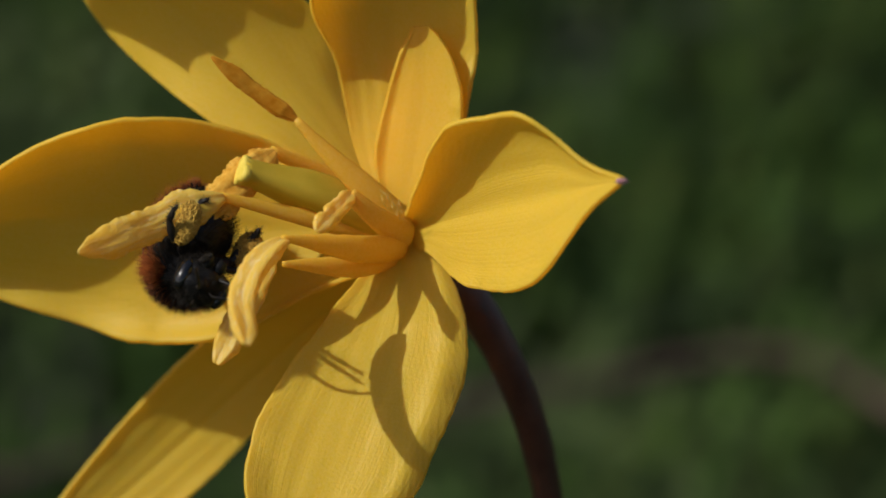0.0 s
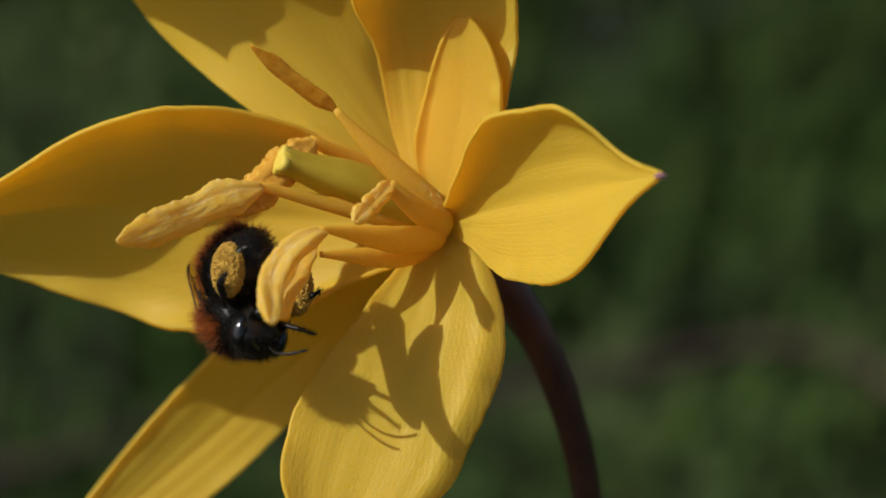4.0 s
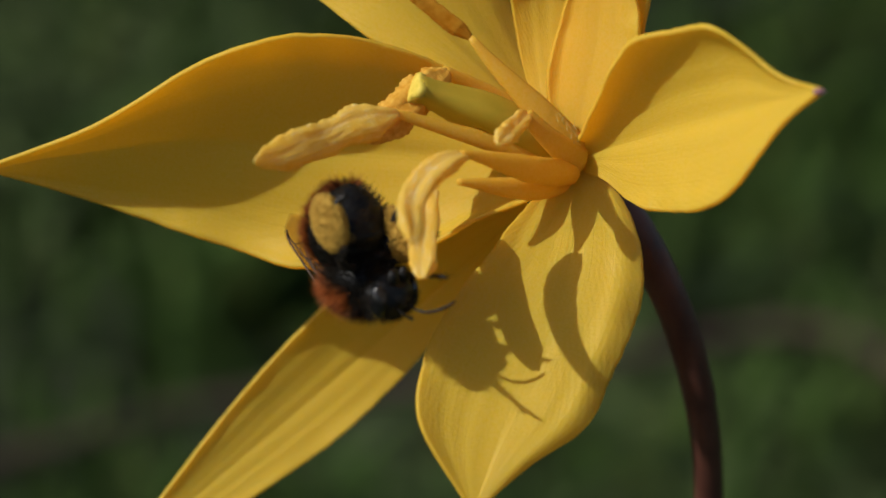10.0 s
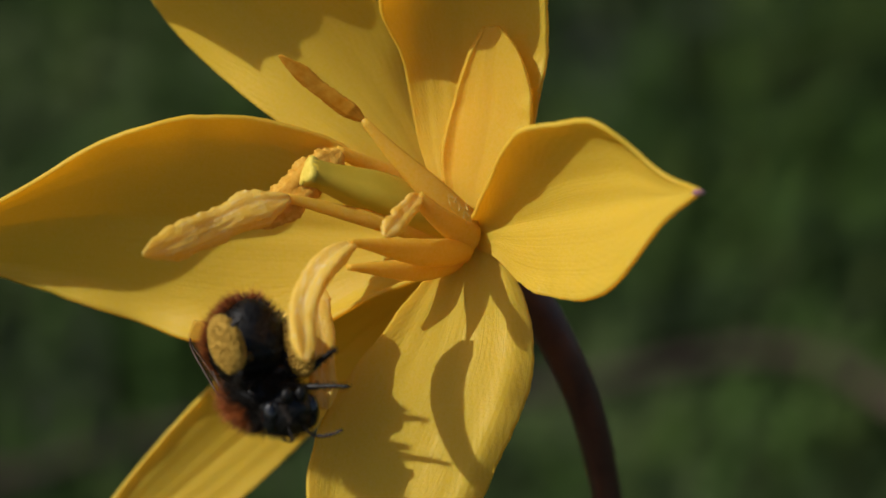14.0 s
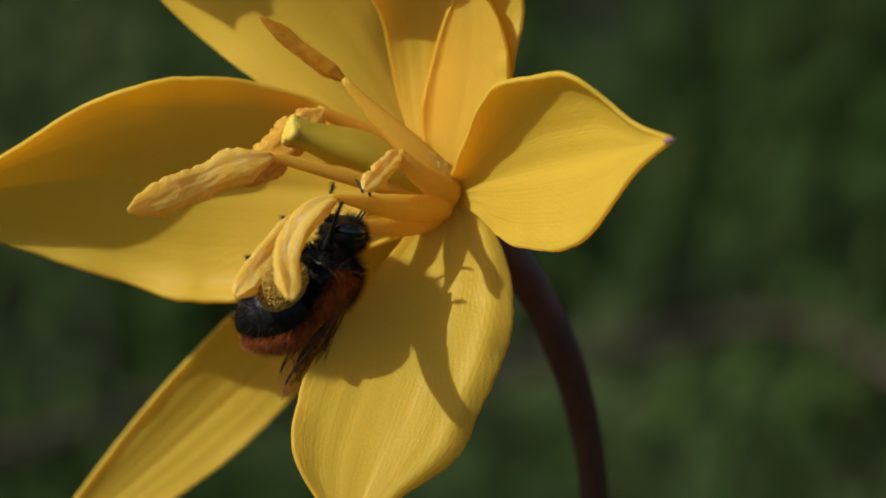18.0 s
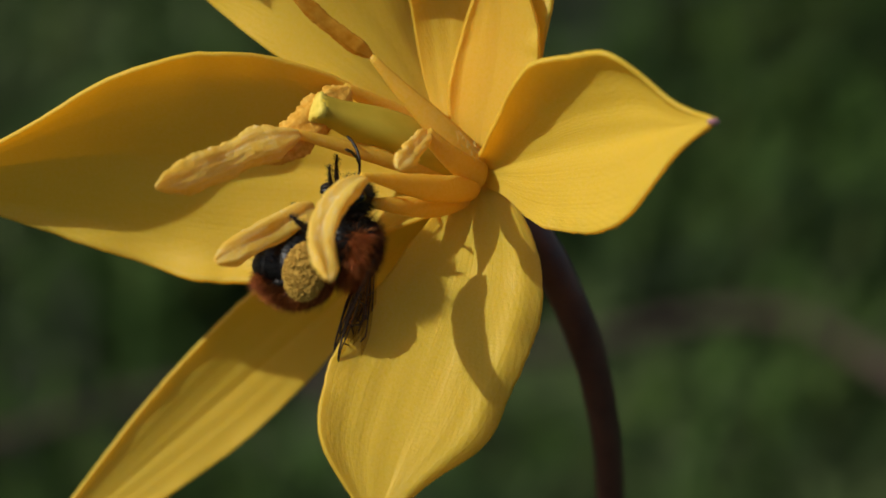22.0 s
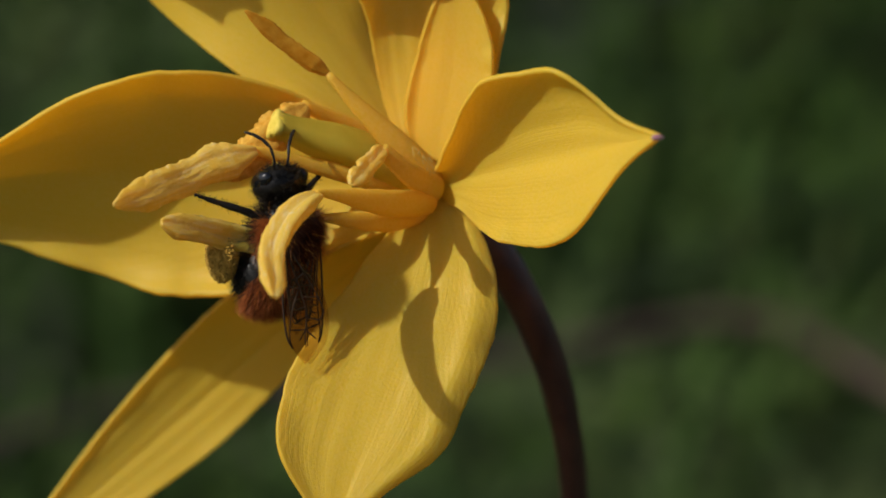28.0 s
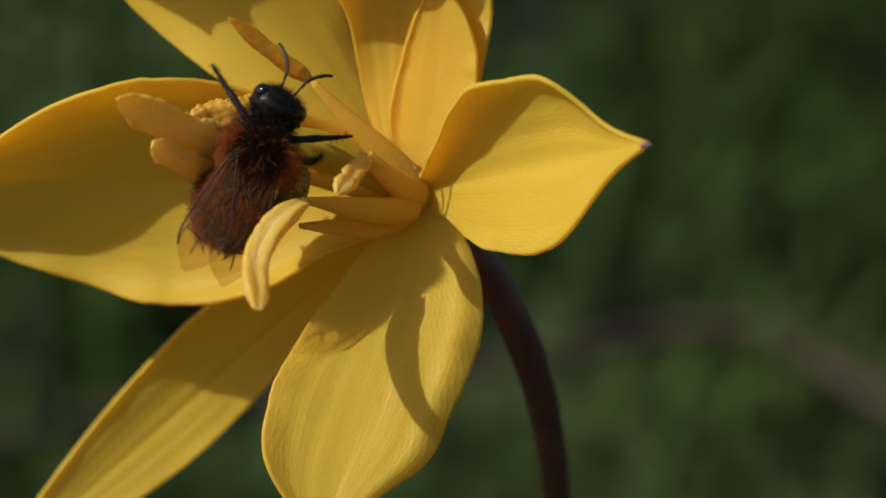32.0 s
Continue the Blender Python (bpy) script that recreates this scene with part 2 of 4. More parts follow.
def bez(p, s):
    a, b, c, d = p
    r = 1 - s
    return a * (r * r * r) + b * (3 * r * r * s) + c * (3 * r * s * s) + d * (s * s * s)


def bez_tan(p, s):
    a, b, c, d = p
    r = 1 - s
    return ((b - a) * (r * r) + (c - b) * (2 * r * s) + (d - c) * (s * s)).normalized()


def tube(line, radii, sides=12, squash=1.0, up=Vector((0, 0, 1)), wob=0.0, seed=0):
    """A closed tube along a polyline; squash flattens it."""
    verts, faces = [], []
    n = len(line)
    for i, (p, r) in enumerate(zip(line, radii)):
        tan = (line[min(i + 1, n - 1)] - line[max(i - 1, 0)]).normalized()
        side = tan.cross(up)
        side = side.normalized() if side.length > 1e-6 else tan.orthogonal().normalized()
        nor = side.cross(tan)
        for k in range(sides):
            a = 2 * math.pi * k / sides
            q = side * math.cos(a) + nor * (math.sin(a) * squash)
            rr = r
            if wob:
                q9 = Vector((p.x * 900 + seed, p.z * 900 + math.cos(a) * 1.3, p.y * 900 + math.sin(a) * 1.3))
                rr *= 1 + wob * (noise.noise(q9) + 0.5 * noise.noise(q9 * 3.1))
            verts.append(p + q * rr)
    for i in range(n - 1):
        for k in range(sides):
            k2 = (k + 1) % sides
            faces.append((i * sides + k, i * sides + k2, (i + 1) * sides + k2, (i + 1) * sides + k))
    faces.append(tuple(range(sides))[::-1])
    faces.append(tuple((n - 1) * sides + k for k in range(sides)))
    return verts, faces


def blob(center, radii, seg=24, rings=16, lump=0.0, seed=0.0):
    verts, faces = [], []
    c = Vector(center)
    for i in range(rings + 1):
        th = math.pi * i / rings
        for k in range(seg):
            a = 2 * math.pi * k / seg
            d = Vector((math.cos(th), math.sin(th) * math.cos(a), math.sin(th) * math.sin(a)))
            f = 1.0
            if lump:
                f += lump * noise.noise(d * 2.2 + Vector((seed, seed, seed)))
            verts.append(c + Vector((d.x * radii[0], d.y * radii[1], d.z * radii[2])) * f)
    for i in range(rings):
        for k in range(seg):
            k2 = (k + 1) % seg
            faces.append((i * seg + k, i * seg + k2, (i + 1) * seg + k2, (i + 1) * seg + k))
    return verts, faces


def joined(*pieces):
    verts, faces = [], []
    for v, f in pieces:
        o = len(verts)
        verts += list(v)
        faces += [tuple(i + o for i in q) for q in f]
    return verts, faces


# ---------------- ground, grass, fallen stem ----------------
def make_ground():
    n, verts, faces = 60, [], []
    xs = [math.copysign(abs(u) ** 4 * 300, u) + u * 2.0 for u in np.linspace(-1, 1, n)]
    for y in xs:
        for x in xs:
            far = math.hypot(x, y - 0.7)
            h = 0.010 * noise.noise(Vector((x * 3, y * 3, 0))) + (0.2 * noise.noise(Vector((x * 0.1, y * 0.1, 4))) if far > 8 else 0)
            verts.append((x, y + 0.7, h - 0.006))
    for j in range(n - 1):
        for i in range(n - 1):
            faces.append((j * n + i, j * n + i + 1, (j + 1) * n + i + 1, (j + 1) * n + i))
    ob = new("ground", mesh_of("ground", verts, faces, GROUND))
    tagged(ob, "grassy meadow soil, dark green", "ground", kind="structure")


def blade(verts, faces, x, y, h, w, lean, turn):
    o = len(verts)
    dx, dy = math.cos(turn), math.sin(turn)
    sx, sy = -dy * w, dx * w
    for s, k in ((0, 1.0), (0.4, 0.9), (0.75, 0.6)):
        bx, by, z = x + dx * lean * s * s * h, y + dy * lean * s * s * h, h * s * (1 - 0.25 * lean * s)
        verts.extend([(bx - sx * k, by - sy * k, z - 0.008 * (s == 0)), (bx + sx * k, by + sy * k, z - 0.008 * (s == 0))])
    verts.append((x + dx * lean * h, y + dy * lean * h, h * (1 - 0.25 * lean)))
    faces.extend([(o, o + 1, o + 3, o + 2), (o + 2, o + 3, o + 5, o + 4), (o + 4, o + 5, o + 6)])


def make_grass():
    """Blades of meadow grass, short near the plant, in tufts."""
    rng = np.random.RandomState(5)
    verts, faces = [], []
    for i in range(54000):
        if i % 3:
            y = 0.36 + 2.0 * rng.rand() ** 1.6
            x = (rng.rand() * 2 - 1) * (0.22 + 0.34 * y)
        else:
            r, a = 2.6 * math.sqrt(rng.rand()), rng.rand() * 6.283
            x, y = r * math.cos(a), 0.7 + r * math.sin(a)
            if math.hypot(x, y) < 0.34:
                continue
        tuft = 0.5 + 0.45 * noise.noise(Vector((x * 34, y * 22, 2.0))) + 0.3 * noise.noise(Vector((x * 11, y * 8, 5.0)))
        dense = 1.2 * math.exp(-((x - 0.16) / 0.09) ** 2 - ((y - 0.78) / 0.16) ** 2)
        dense += math.exp(-((x - 0.07) / 0.05) ** 2 - ((y - 0.47) / 0.06) ** 2)
        sparse = math.exp(-((x - 0.07) / 0.06) ** 2 - ((y - 0.92) / 0.12) ** 2) + math.exp(-((y - 0.53) / 0.06) ** 2) + math.exp(-((x + 0.17) / 0.06) ** 2 - ((y - 0.6) / 0.2) ** 2)
        if tuft + 0.7 * dense - 0.4 * sparse < 0.42 and rng.rand() < 0.9:
            continue
        h = (0.018 + 0.045 * tuft * rng.rand()) * (1.0 if y < 1.2 else 1.3)
        blade(verts, faces, x, y, h, 0.0012 + 0.0016 * rng.rand(), 0.3 + 0.9 * rng.rand(), rng.rand() * 6.283)
    # the sward thins out all round
    rng = np.random.RandomState(6)
    for _ in range(60000):
        x, y = rng.normal(0, 0.95), 1.0 + rng.normal(0, 1.0)
        if math.hypot(x, y) < 0.34 or (0.36 < y < 2.36 and abs(x) < 0.22 + 0.34 * y):
            continue
        tuft = 0.5 + 0.45 * noise.noise(Vector((x * 34, y * 22, 2.0)))
        blade(verts, faces, x, y, 0.018 + 0.045 * tuft * rng.rand(), 0.0012 + 0.0016 * rng.rand(), 0.3 + 0.9 * rng.rand(), rng.rand() * 6.283)
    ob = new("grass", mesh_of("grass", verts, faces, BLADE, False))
    tagged(ob, "short dark green meadow grass growing in uneven tufts", "grass", kind="stuff")


def make_pale_grass():
    """Two low tufts of broad grey-green blades, one beside the dry stem."""
    rng = np.random.RandomState(12)
    verts, faces = [], []
    for _ in range(6900):
        x, y = (rng.normal(0.085, 0.05), rng.normal(0.455, 0.05)) if rng.rand() < 0.75 else (rng.normal(-0.14, 0.035), rng.normal(0.80, 0.06))
        if y < 0.35 or noise.noise(Vector((x * 40, y * 34, 8.0))) < -0.12:
            continue
        blade(verts, faces, x, y, 0.014 + 0.018 * rng.rand(), 0.0018 + 0.0014 * rng.rand(), 0.4 + 0.9 * rng.rand(), rng.rand() * 6.283)
    ob = new("pale_grass", mesh_of("pale_grass", verts, faces, PALE_BLADE, False))
    tagged(ob, "low tufts of paler grey-green grass blades in the meadow", "grass", kind="stuff")


def make_twig():
    """A dry arched stem lying over the grass."""
    pts = [(-0.1666, 0.4277), (-0.0914, 0.467), (-0.0594, 0.4975), (0.0121, 0.5099), (0.0807, 0.5472), (0.0983, 0.5099), (0.1254, 0.4568)]
    line = []
    for (x0, y0), (x1, y1) in zip(pts, pts[1:]):
        for k in range(8):
            s = k / 8
            line.append(Vector((x0 + (x1 - x0) * s, y0 + (y1 - y0) * s, 0.030 + 0.004 * noise.noise(Vector((x0 + s, 3, 1))))))
    line = [sum((line[min(max(i + d, 0), len(line) - 1)] for d in range(-3, 4)), Vector()) / 7 for i in range(len(line))]
    v, f = tube(line, [0.0022 + 0.0004 * noise.noise(Vector((i * 0.4, 0, 0))) for i in range(len(line))], 10)
    ob = new("dry_stem", mesh_of("dry_stem", v, f, TWIG))
    tagged(ob, "dry grey-brown plant stem lying across the grass", "twig")
    for i in (9, 20, 31, 40):
        v, f = blob(line[i], (0.0031, 0.0028, 0.0029), 12, 8, 0.2, seed=i)
        part("node", mesh_of("node", v, f, TWIG), ob, "swollen joint of the dry stem")


# ---------------- flower ----------------
FLOWER_REST = pose(*EYE, PITCH, 0, 0) @ Matrix.Translation((-0.00320, 0.17780, 0.00204))
flower = new("tulip")
flower.empty_display_size = 0.01
tagged(flower, "open yellow wild tulip on an arched purple-brown stem", "flower")


def swell(widths, s):
    """A smooth curve through widths at even steps from foot to tip."""
    x = s * (len(widths) - 1)
    i = min(int(x), len(widths) - 2)
    f = x - i
    p1, p2 = widths[i], widths[i + 1]
    p0 = widths[i - 1] if i else 2 * p1 - p2
    p3 = widths[i + 2] if i + 2 < len(widths) else 2 * p2 - p1
    w = 0.5 * (2 * p1 + (p2 - p0) * f + (2 * p0 - 5 * p1 + 4 * p2 - p3) * f * f + (3 * p1 - p0 - 3 * p2 + p3) * f ** 3)
    return max(w, 0.02) * 0.001


def tepal(ctrl, across0, across1, lower, upper, cup, cup_end=None, hurry=1.0, roll=(0.0, 0.0), ruffle=0.02, seed=0.0, groove=0.03, ripple=0.016, label=""):
    """A leaf of the flower: a midrib curve, half-widths that swell and taper, a cupped cross-section with rolled rims, and thickness.
    lower, cup[0], roll[0]: the side against the across direction; upper, cup[1], roll[1]: the side along it."""
    nu, nv = 60, 90
    verts, faces, uv = [], [], []
    for j in range(nv + 1):
        s = j / nv
        c = bez(ctrl, s)
        tan = bez_tan(ctrl, s)
        ac = Vector(across0).lerp(Vector(across1), s)
        ac = (ac - tan * ac.dot(tan)).normalized()
        nor = tan.cross(ac)
        if nor.y > 0:
            nor = -nor
        sides = swell(lower, s), swell(upper, s)
        for i in range(nu + 1):
            u = 2 * i / nu - 1
            k = 1 if u > 0 else 0
            au = abs(u)
            bow = cup[k] + ((cup_end or cup)[k] - cup[k]) * s ** hurry
            lift = bow * au ** 2 + roll[k] * max(0.0, au - 0.72) ** 2 * 9
            lift += ruffle * au ** 3 * noise.noise(Vector((s * 11.0, u * 1.5, seed + 7))) * 4
            lift -= groove * math.exp(-(u / 0.12) ** 2)
            lift += ripple * noise.noise(Vector((u * 5, s * 2.2, seed + 3)))
            shrink = 1 - 0.28 * abs(bow) * au ** 2
            edge = 1 + au * (0.014 * noise.noise(Vector((s * 9, k * 5, seed))) + 0.012 * noise.noise(Vector((s * 38, k * 9, seed))) + 0.007 * noise.noise(Vector((s * 90, k * 9, seed))))
            verts.append(c + ac * (u * sides[k] * shrink * edge) + nor * (lift * sides[k]))
    for j in range(nv):
        for i in range(nu):
            o = j * (nu + 1) + i
            faces.append((o, o + 1, o + nu + 2, o + nu + 1))
    me = mesh_of("tepal", verts, faces, TEPAL)
    layer = me.uv_layers.new(name="UVMap")
    for loop in me.loops:
        j, i = divmod(loop.vertex_index, nu + 1)
        layer.data[loop.index].uv = (i / nu + seed, j / nv)
    ob = part("tepal", me, flower, label)
    thick = ob.modifiers.new("thickness", "SOLIDIFY")
    thick.thickness, thick.offset = 0.00032, 0.0
    return ob


def make_flower():
    tepal([V(-0.56, 0.00, -0.40), V(-5.86, 1.94, -1.59), V(-22.49, 2.34, 2.86), V(-41.00, 0.85, -2.04)], (0, 0.68, 1), (0, -1.09, 1),
          (1.1, 3.57, 5.09, 7.45, 8.52, 8.11, 6.31, 3.8, 0.1), (1.1, 2.33, 4.63, 6.62, 8.16, 8.85, 6.45, 2.34, 0.1),
          (0.1, 0.22), (0.07, 0.29), hurry=1.4, roll=(0.24, 0.04), seed=1.0, label="broad yellow tepal, shaded inside, with a sunlit lower rim")
    tepal([V(-1.57, 0.50, 0.61), V(-6.52, 3.00, 6.13), V(-24.48, 2.70, 24.62), V(-30.60, -8.80, 22.75)], (0.9, 0.2, -0.6), (1, 0, -0.3),
          (1.1, 2.85, 3.81, 4.44, 5.13, 6.46, 7.9, 5.2, 0.1), (1.1, 2.93, 5.54, 7.11, 4.8, 4.2, 3.65, 3.2, 0.1),
          (0.12, 0.05), (-0.47, 0.17), seed=2.0, label="yellow tepal, its upper half in shadow")
    tepal([V(-1.27, -0.30, 0.87), V(-1.79, 1.00, 6.85), V(-1.18, 1.20, 15.20), V(-0.48, -9.00, 28.30)], (1, -0.4, 0), (1, -0.2, 0),
          (1.1, 1.79, 2.67, 3.36, 4.2, 5.9, 6.02, 3.06, 0.1), (1.1, 4.06, 5.68, 6.32, 6.63, 6.41, 5.53, 2.81, 0.1),
          (0.05, 0.15), (1.8, 0.2), hurry=2.2, seed=3.0)
    tepal([V(-0.14, -0.80, 0.07), V(-0.32, -1.40, 3.98), V(1.45, -2.40, 9.05), V(0.65, -3.60, 13.65)], (1, -0.5, 0), (1, -0.35, 0),
          (1.1, 1.75, 2.5, 2.78, 2.7, 2.5, 2.15, 1.6, 0.5), (1.1, 0.8, 1.8, 2.75, 3.35, 3.35, 2.85, 2.0, 0.6),
          (-0.02, 0.12), roll=(0.22, 0), groove=0.008, ripple=0.006, seed=4.0, label="small yellow inner tepal with a rolled rim")
    tepal([V(0.17, -0.60, -0.49), V(2.65, -4.00, 0.54), V(8.68, -11.00, 1.37), V(13.19, -18.00, 2.24)], (0, -0.25, 1), (0.1, 0.3, 1),
          (1.1, 2.18, 4.07, 5.31, 5.95, 6.35, 5.1, 1.8, 0.1), (1.1, 1.65, 3.05, 4.6, 6.0, 6.1, 5.4, 1.75, 0.1),
          (0.12, 0.95), (0.12, 0.40), roll=(0, 0.10), seed=5.0, label="yellow tepal ending in a purple tip")
    tepal([V(-0.55, -0.30, -1.40), V(-0.08, -4.00, -6.69), V(-3.48, -7.00, -14.29), V(-7.49, -8.00, -24.57)], (1, -0.2, 0.1), (1, -0.15, 0),
          (1.1, 2.76, 4.09, 5.07, 6.16, 6.99, 6.98, 5.58, 0.1), (1.1, 3.2, 4.55, 5.4, 5.45, 5.1, 4.6, 2.1, 0.1),
          (0.22, -0.02), roll=(0, -0.22), groove=0.012, seed=6.0, label="yellow tepal with dark shadows of stamens and bee")
    tepal([V(-3.25, 3.00, -3.62), V(-8.91, 12.60, -9.27), V(-20.62, 13.80, -19.65), V(-32.90, 8.30, -30.03)], (1, 0.1, -0.5), (1, 0.05, -0.5),
          (1.1, 3.2, 5.05, 5.35, 5.0, 4.3, 3.1, 1.6, 0.1), (1.1, 1.25, 1.95, 2.7, 3.3, 3.3, 2.75, 1.9, 0.1),
          (0.26, 0.1), groove=0.02, ripple=0.02, seed=7.0)
    # purple point of the foreshortened tepal
    v, f = blob(V(13.10, -18.00, 2.20), (0.00040, 0.00024, 0.00022), 12, 8, 0.3)
    part("tip", mesh_of("tip", v, f, TIP), flower, "small purple point of a tepal")
    # stem
    ctrl = [V(1.20, 4.00, -1.39), V(6.96, 6.00, -6.96), V(10.38, 9.00, -15.02), V(11.52, 16.00, -24.66)]
    line = [bez(ctrl, i / 30) for i in range(31)]
    last = (line[-1] - line[-2]).normalized()
    down = (FLOWER_REST.to_3x3().inverted() @ Vector((0, 0, -1))).normalized()
    for i in range(1, 26):
        line.append(line[-1] + (last.lerp(down, min(1, i / 16))).normalized() * 0.0064)
    radii = [0.00155 - 0.00045 * min(1, i / 26) for i in range(len(line))]
    v, f = tube(line, radii, 20, 1.0, Vector((0, 1, 0)), 0.04)
    part("stem", mesh_of("stem", v, f, STEM), flower, "arched purple-brown stem")
    # receptacle
    v, f = tube([V(-2.53, -1.00, -0.41), V(-0.59, 1.20, -0.59), V(1.20, 4.00, -1.39)], [0.0011, 0.0019, 0.0016], 16, 1.0, Vector((0, 0, 1)))
    part("receptacle", mesh_of("receptacle", v, f, FILAMENT), flower)
    # pistil: three-sided, with a pale stigma
    base, top = V(-1.10, -0.40, -0.73), V(-11.65, -5.20, 3.45)
    n, verts, faces, sides = 26, [], [], 24
    tan = (top - base).normalized()
    side = tan.cross(Vector((0, 0, 1))).normalized()
    nor = side.cross(tan)
    for j in range(n + 1):
        s = j / n
        r = swell((0.95, 1.30, 1.55, 1.62, 1.58, 1.44, 1.20, 0.98, 0.94), s)
        c = base.lerp(top, s) + nor * 0.0004 * math.sin(math.pi * s)
        for k in range(sides):
            a = 2 * math.pi * k / sides
            rr = r * (1 + 0.15 * math.cos(3 * a + 2.2))
            verts.append(c + side * (rr * math.cos(a)) + nor * (rr * math.sin(a)))
    for j in range(n):
        for k in range(sides):
            k2 = (k + 1) % sides
            faces.append((j * sides + k, j * sides + k2, (j + 1) * sides + k2, (j + 1) * sides + k))
    faces.append(tuple(n * sides + k for k in range(sides)))
    pistil = part("pistil", mesh_of("pistil", verts, faces, PISTIL), flower, "pale green three-sided pistil")
    v, f = [], []
    for j, (s, q) in enumerate(((0.968, 0.80), (0.98, 0.84), (1.0, 0.86), (1.012, 0.78), (1.016, 0.45), (1.016, 0.02))):
        for k in range(sides):
            a = 2 * math.pi * k / sides
            r = 0.00118 * q * (1 + 0.22 * math.cos(3 * a + 2.2)) * (1 + 0.16 * noise.noise(Vector((k * 0.9, j * 0.7, 3))))
            c = base.lerp(top, s)
            v.append(c + side * (r * math.cos(a)) + nor * (r * math.sin(a)))
    for j in range(5):
        for k in range(sides):
            k2 = (k + 1) % sides
            f.append((j * sides + k, j * sides + k2, (j + 1) * sides + k2, (j + 1) * sides + k))
    part("stigma", mesh_of("stigma", v, f, STIGMA), pistil, "pale crumbly stigma rim")


def stamen(ctrl, r0, r1, squash=0.6, label="", swollen=0.0):
    """A filament: flattened, broad at the foot, thin where the anther hangs."""
    line = [bez(ctrl, i / 24) for i in range(25)]
    radii = [(r0 + (r1 - r0) * (i / 24) ** 1.3) * (1 + swollen * math.sin(math.pi * i / 24)) for i in range(25)]
    radii[0] *= 0.7
    v, f = tube(line, radii, 16, squash, Vector((0, 1, 0)), 0.05)
    return part("stamen", mesh_of("filament", v, f, FILAMENT), flower, label)


def anther(parent, foot, tip, radius, material, bend=0.0, ribs=7, crumple=0.25, label="", seed=0.0, bow=0.0, blunt=False):
    """A split pollen sac: a flattened spindle with lengthwise ribs, ruffled rims and a groove, along -z of its own space from the foot."""
    length = (tip - foot).length
    n, sides, v, f = 130, 48, [], []
    for i in range(n + 1):
        s = i / n
        w = min(1.0, s * 5 + 0.16) ** 0.7 * min(1.0, (1 - s) * 3.6 + 0.03) ** 0.6
        if blunt:
            w = min(1.0, s * 6 + 0.30) ** 0.6 * min(1.0, (1 - s) * 5.5 + 0.10) ** 0.55 * (1 - 0.12 * s)
        w *= 1 + 0.10 * noise.noise(Vector((s * 3.0, 7.0, seed)))
        cx = bow * math.sin(math.pi * s ** 0.8) + noise.noise(Vector((s * 3, 1.5, seed))) * crumple * radius * 0.7
        cy = bend * math.sin(math.pi * s) * radius + noise.noise(Vector((s * 4, 4.5, seed + 5))) * crumple * radius * 0.7
        twist = 0.5 * noise.noise(Vector((s * 1.6, 2.2, seed + 9)))
        for k in range(sides):
            a = 2 * math.pi * k / sides
            ca, sa = math.cos(a), math.sin(a)
            drift = 1.6 * noise.noise(Vector((s * 2.4, 0.3, seed)))
            if blunt:
                rib = 0.15 * math.cos(4 * (a - math.pi / 2) + math.pi + 0.5 * drift) + 0.02 * math.cos(11 * a - 2 * drift)
            else:
                rib = 0.05 * math.cos(ribs * a + drift) + 0.05 * noise.noise(Vector((a * 1.7, s * 5, seed + 20)))
            groove = -0.20 * math.exp(-((abs(sa) - 1) / 0.12) ** 2)
            rim = abs(ca) ** 4 * crumple * (0.7 * noise.noise(Vector((s * 5.3, 6.4 * (ca > 0), seed + 2.3))) + 0.4 * noise.noise(Vector((s * 13.7, 6.4 * (ca > 0), seed + 4.6))) ** 2 * 2 + 0.22 * noise.noise(Vector((s * 34.1, 6.4 * (ca > 0), seed + 7.7))))
            skin_noise = 0.3 * crumple * noise.noise(Vector((s * 7, ca * 6, seed + sa * 6))) + 0.03 * noise.noise(Vector((s * 18, ca * 11, seed + sa * 11))) + 0.04 * noise.noise(Vector((s * 60, ca * 14, seed + sa * 14)))
            r = radius * w * (1 + rib + groove + rim + skin_noise)
            x, y = r * 1.12 * ca, r * 0.62 * sa
            v.append(Vector((cx + x * math.cos(twist) - y * math.sin(twist), cy + x * math.sin(twist) + y * math.cos(twist), -length * s)))
    for i in range(n):
        for k in range(sides):
            k2 = (k + 1) % sides
            f.append((i * sides + k, i * sides + k2, (i + 1) * sides + k2, (i + 1) * sides + k))
    f.append(tuple(range(sides))[::-1])
    f.append(tuple(n * sides + k for k in range(sides)))
    ob = part("anther", mesh_of("anther", v, f, material), parent, label)
    ob.matrix_basis = anther_pose(foot, tip)
    return ob


def anther_pose(foot, tip):
    way = (tip - foot).normalized()
    z = -way
    y = Vector((0, 1, 0))
    x = y.cross(z).normalized()
    y = z.cross(x)
    m = Matrix((x, y, z)).transposed().to_4x4()
    m.translation = foot
    return m


ANTHERS = {}


def make_base_hairs():
    """Short pale hairs where the stamens join the flower."""
    rng = np.random.RandomState(9)
    a, b = V(-2.22, -4.60, 1.70), V(-0.41, -3.20, 0.43)
    verts, faces = [], []
    for _ in range(18):
        p = a.lerp(b, rng.rand()) + Vector(rng.normal(0, 0.00022, 3))
        d = Vector((-0.2, -0.5, 0.8)) + Vector(rng.normal(0, 0.6, 3))
        d = d.normalized() * (0.0004 + 0.0005 * rng.rand())
        side = d.cross(Vector((0, 1, 0))).normalized() * 0.00002
        o = len(verts)
        verts += [p - side, p + side, p + d]
        faces.append((o, o + 1, o + 2))
    part("base_hairs", mesh_of("base_hairs", verts, faces, PALE, False), flower, "pale fuzz at the foot of the stamens")



